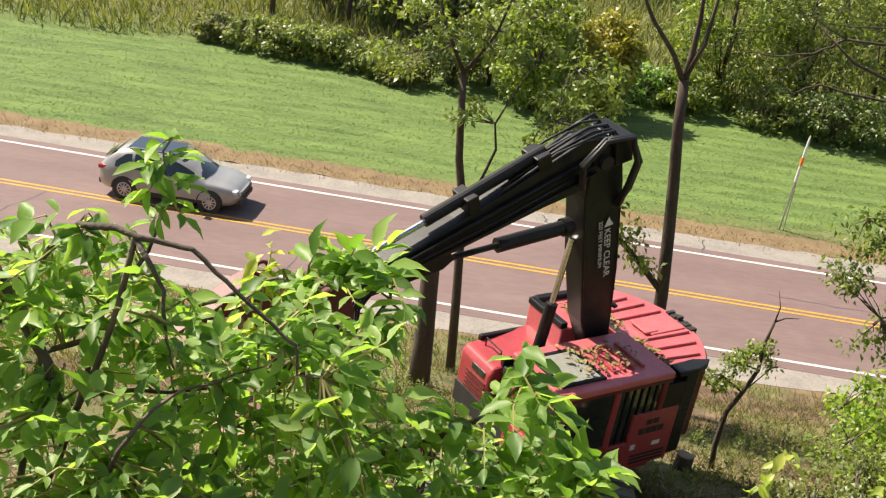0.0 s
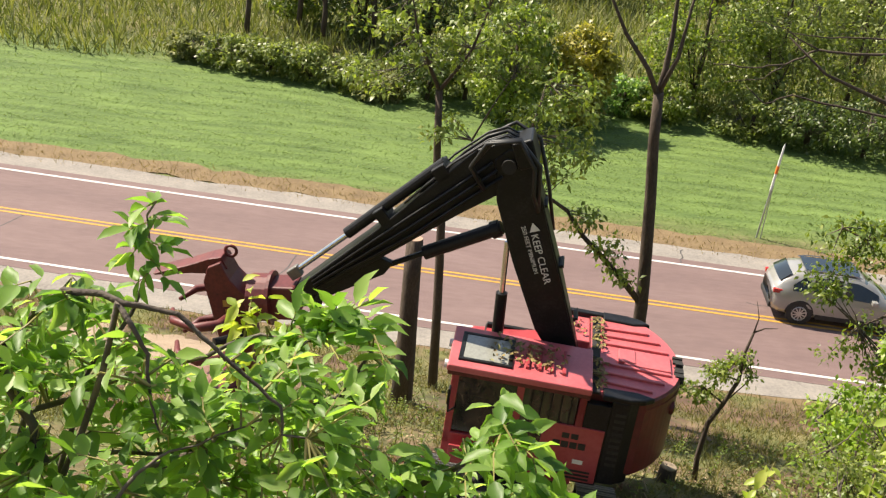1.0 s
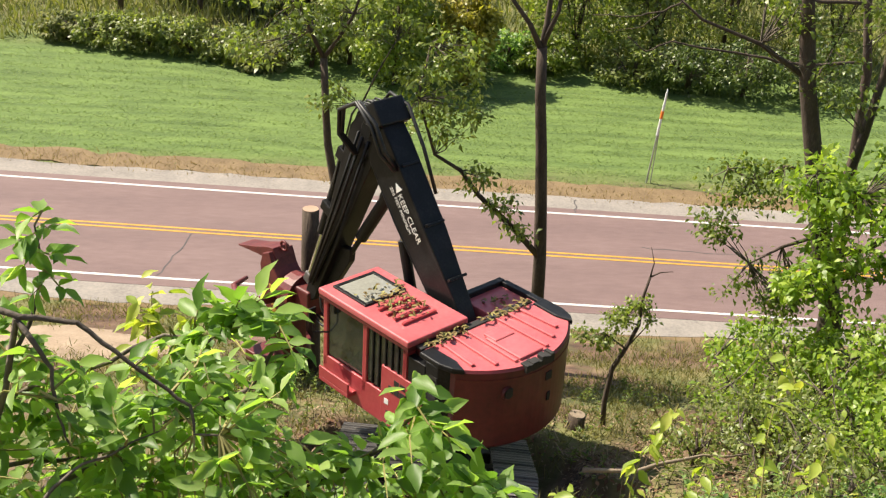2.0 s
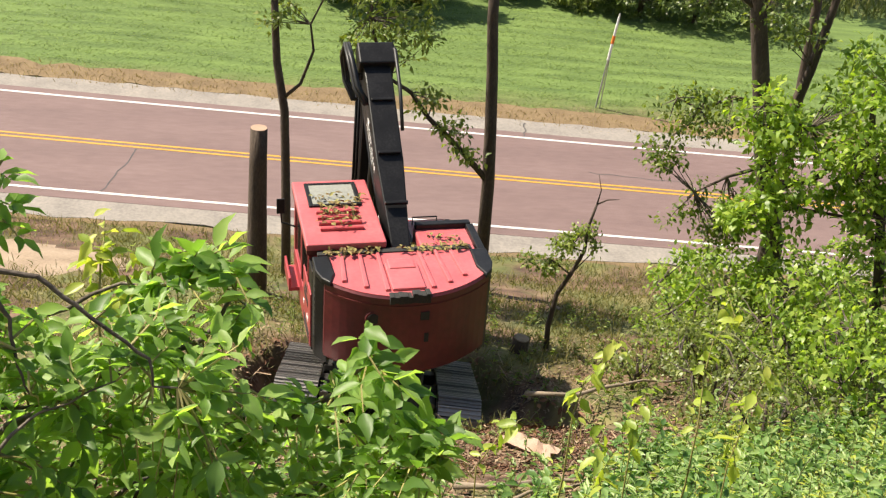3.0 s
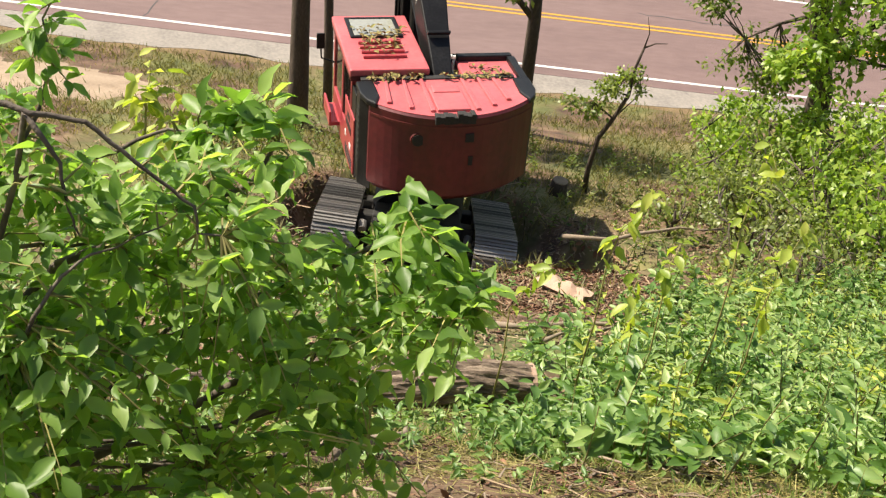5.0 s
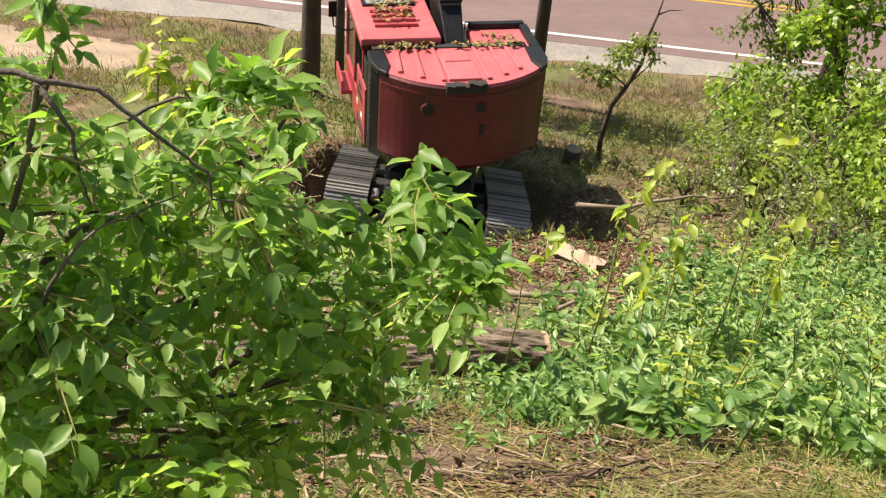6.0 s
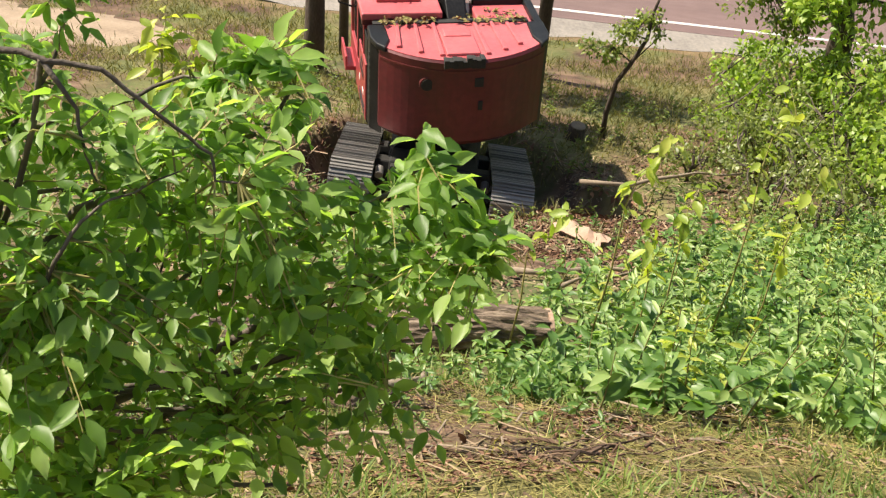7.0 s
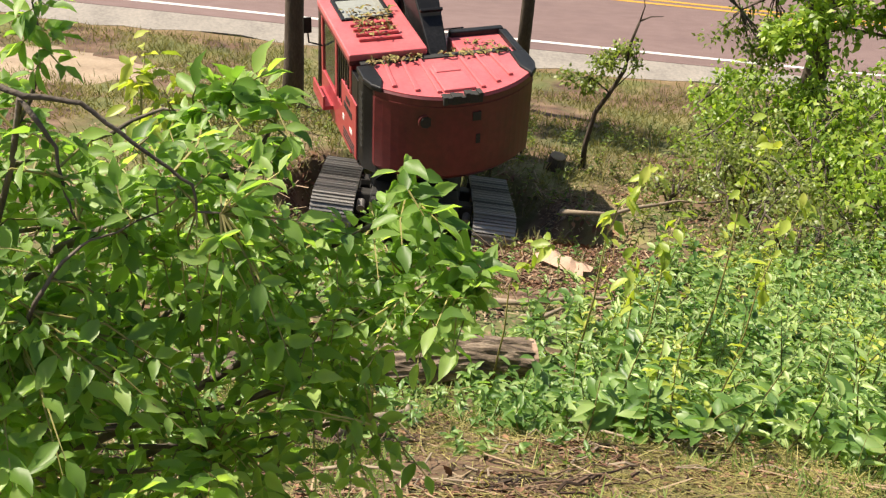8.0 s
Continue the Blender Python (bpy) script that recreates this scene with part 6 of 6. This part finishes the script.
# ---- yellowing shoots that stand out of the undergrowth ----
def shoot(bearings, dist, size, n, seed):
    r = random.Random(seed)
    pts = [bearing(a, e, dist) for a, e in bearings]
    foot = pts[0].copy()
    foot.z = ground_z(foot.x, foot.y)
    ob = thing("shoot", "tall thin shoot with drooping yellow-green leaves", "plant", Matrix.Translation(foot), "shoots in the undergrowth")
    line = [foot + Vector((0, 0, -0.05)), foot.lerp(pts[0], 0.6) + Vector((0.03, 0, 0))] + pts
    part("stem", Geo().tube([p - foot for p in line], [0.010 * (1 - 0.8 * k / (len(line) - 1)) for k in range(len(line))], 6), M["straw_blade"], ob, smooth=True)
    p, d, nm, L = [], [], [], []
    for k in range(n):
        s = (k + r.random()) / n * (len(pts) - 1)
        i = min(int(s), len(pts) - 2)
        q = pts[i].lerp(pts[i + 1], s - i)
        p.append(tuple(q - foot + Vector((r.gauss(0, .035), r.gauss(0, .035), r.gauss(0, .03)))))
        d.append((r.gauss(0, .8), r.gauss(0, .8), -0.55 + r.gauss(0, .4)))
        nm.append((r.gauss(0, .5), r.gauss(0, .5), 1))
        L.append(size * r.uniform(.6, 1.25))
    L = np.array(L)
    part("foliage", leaves_mesh("foliage", p, d, nm, L, L * 0.5, M["leaf_yellow"], "leaf"), None, ob, kind="stuff")


shoot([(19.2, -35.6), (19.5, -33.9), (20.6, -32.6), (21.0, -31.3)], 10.0, 0.17, 26, 1)
shoot([(23.0, -37.0), (22.8, -34.9), (23.2, -33.5)], 10.0, 0.17, 18, 2)
shoot([(26.4, -34.6), (26.0, -32.1), (26.0, -30.4), (26.9, -29.3), (26.0, -28.0)], 10.0, 0.17, 30, 3)
shoot([(14.0, -39.0), (15.3, -37.0), (16.3, -36.3)], 9.6, 0.16, 16, 4)
shoot([(21.8, -38.8), (21.0, -37.1), (21.3, -35.8)], 9.6, 0.16, 16, 5)
shoot([(28.6, -36.0), (28.9, -33.2), (29.4, -31.0)], 10.0, 0.17, 24, 6)
shoot([(-8.8, -33.4), (-8.6, -30.6), (-8.3, -29.0)], 4.2, 0.075, 52, 7)
shoot([(-7.2, -33.6), (-6.8, -31.4), (-6.2, -30.2)], 4.3, 0.07, 44, 8)

# ---- movement ----
SLEW = [(0.0, 125, 1.0, -3.0), (0.5, 111.2, 1.0, -2.0), (1.0, 84.6, 1.9, -1.6), (1.5, 64.1, -0.3, -2.3), (1.7, 53.1, 0.4, -1.6), (2.25, 26, 0.4, -2.2), (2.8, 5.9, 0.4, -2.7), (3.5, 5.7, 0.3, -2.9), (4.0, 6.8, -1.4, -2.5), (4.5, 8.0, -2.3, -2.5),
        (5.0, 7.7, -4.6, -2.2), (6.5, 6.9, -4.2, -2.6), (7.0, 5.4, -4.7, -3.1), (7.5, 6.5, -5.4, -3.1), (8.0, 13.0, -4.0, -2.7)]
ARM = [(0.0, 76, -22.8, -14), (0.5, 74, -29.8, -15), (1.0, 66.2, -43, -9), (1.5, 61.5, -49, -8), (1.7, 57.5, -56, -4), (2.25, 47, -75, 0), (2.8, 36.5, -82, 0), (3.0, 34.5, -84, 0), (3.5, 34.5, -88, 0), (4.5, 36, -93, 0), (5.0, 37, -95, 0), (6.5, 37, -95, 0), (7.0, 36, -93, 0), (7.5, 36, -93, 0), (8.0, 38, -95, 0)]


SHIFT = [(0.0, 0.22, -0.32), (0.5, 0.06, -0.20), (1.0, 0.0, 0.0), (8.0, 0.0, 0.0)]


def at(table, t):
    ts = [r[0] for r in table]
    return [float(np.interp(t, ts, [r[k] for r in table])) for k in range(1, len(table[0]))]


def aim(a, b):
    """A pose at a whose y axis points to b."""
    return Matrix.Translation(a) @ (b - a).to_track_quat("Y", "Z").to_matrix().to_4x4()


def motions():
    times = sorted({r[0] for r in SLEW} | {r[0] for r in ARM} | {0.25, 0.75, 1.25, 2.0, 2.5, 3.15, 4.25, 5.75})
    rows = {k: [] for k in ("house", "boom", "stick", "head", ("lift", "barrel"), ("lift", "rod"), ("stick", "barrel"), ("stick", "rod"))}
    for t in times:
        yaw, nod, lean = at(SLEW, t)
        a, s, hp = at(ARM, t)
        ox, oy = at(SHIFT, t)
        mh = pose(ox, oy, 0, 0, 0, yaw) @ pose(0, 0, 0, nod, 0, 0) @ pose(0, 0, 0, 0, lean, 0)
        mb = mh @ pose(0.18, -0.45, 2.36, a)
        ms = mb @ pose(0, BOOM, -0.05, s - a)
        md = mh @ Matrix.Translation(mh.inverted() @ (ms @ Vector((0, STICK, 0)))) @ pose(0, 0, 0, hp)
        rows["house"].append((t, mh)), rows["boom"].append((t, mb)), rows["stick"].append((t, ms)), rows["head"].append((t, md))
        p, q = mh @ Vector((0.16, 0.85, 2.15)), mb @ Vector((0, 2.45, -0.48))
        rows["lift", "barrel"].append((t, aim(p, q))), rows["lift", "rod"].append((t, aim(q, q + (q - p))))
        p, q = mb @ Vector((0, 2.75, -0.55)), ms @ Vector((0, 2.85, -0.42))
        rows["stick", "barrel"].append((t, aim(p, q))), rows["stick", "rod"].append((t, aim(q, q + (q - p))))
    walk(house, rows["house"])
    walk(boom, rows["boom"])
    walk(stick, rows["stick"])
    walk(head, rows["head"])
    for key, ob in barrels.items():
        walk(ob, rows[key])
    path = []
    for k in range(33):
        t = k * 0.25
        x = -9.0 + 22.4 * t
        slope = (road_y(x + 1) - road_y(x - 1)) / 2
        path.append((t, pose(x, road_y(x) + 1.12 - 0.012 * min(30, x + 9), 0.03, 0, 0, math.degrees(math.atan(slope)))))
    walk(car, path)
    r = random.Random(4)
    for ob, base in bough_parts:
        ph, amp = r.uniform(0, 6.28), r.uniform(0.25, 0.6)
        walk(ob, [(k * 0.4, Matrix.Translation(base) @ pose(0, 0, 0, amp * math.sin(k * 0.4 * 4.3 + ph), amp * math.sin(k * 0.4 * 3.1 + ph * 2), amp * math.cos(k * 0.4 * 3.7 + ph))) for k in range(21)])


motions()
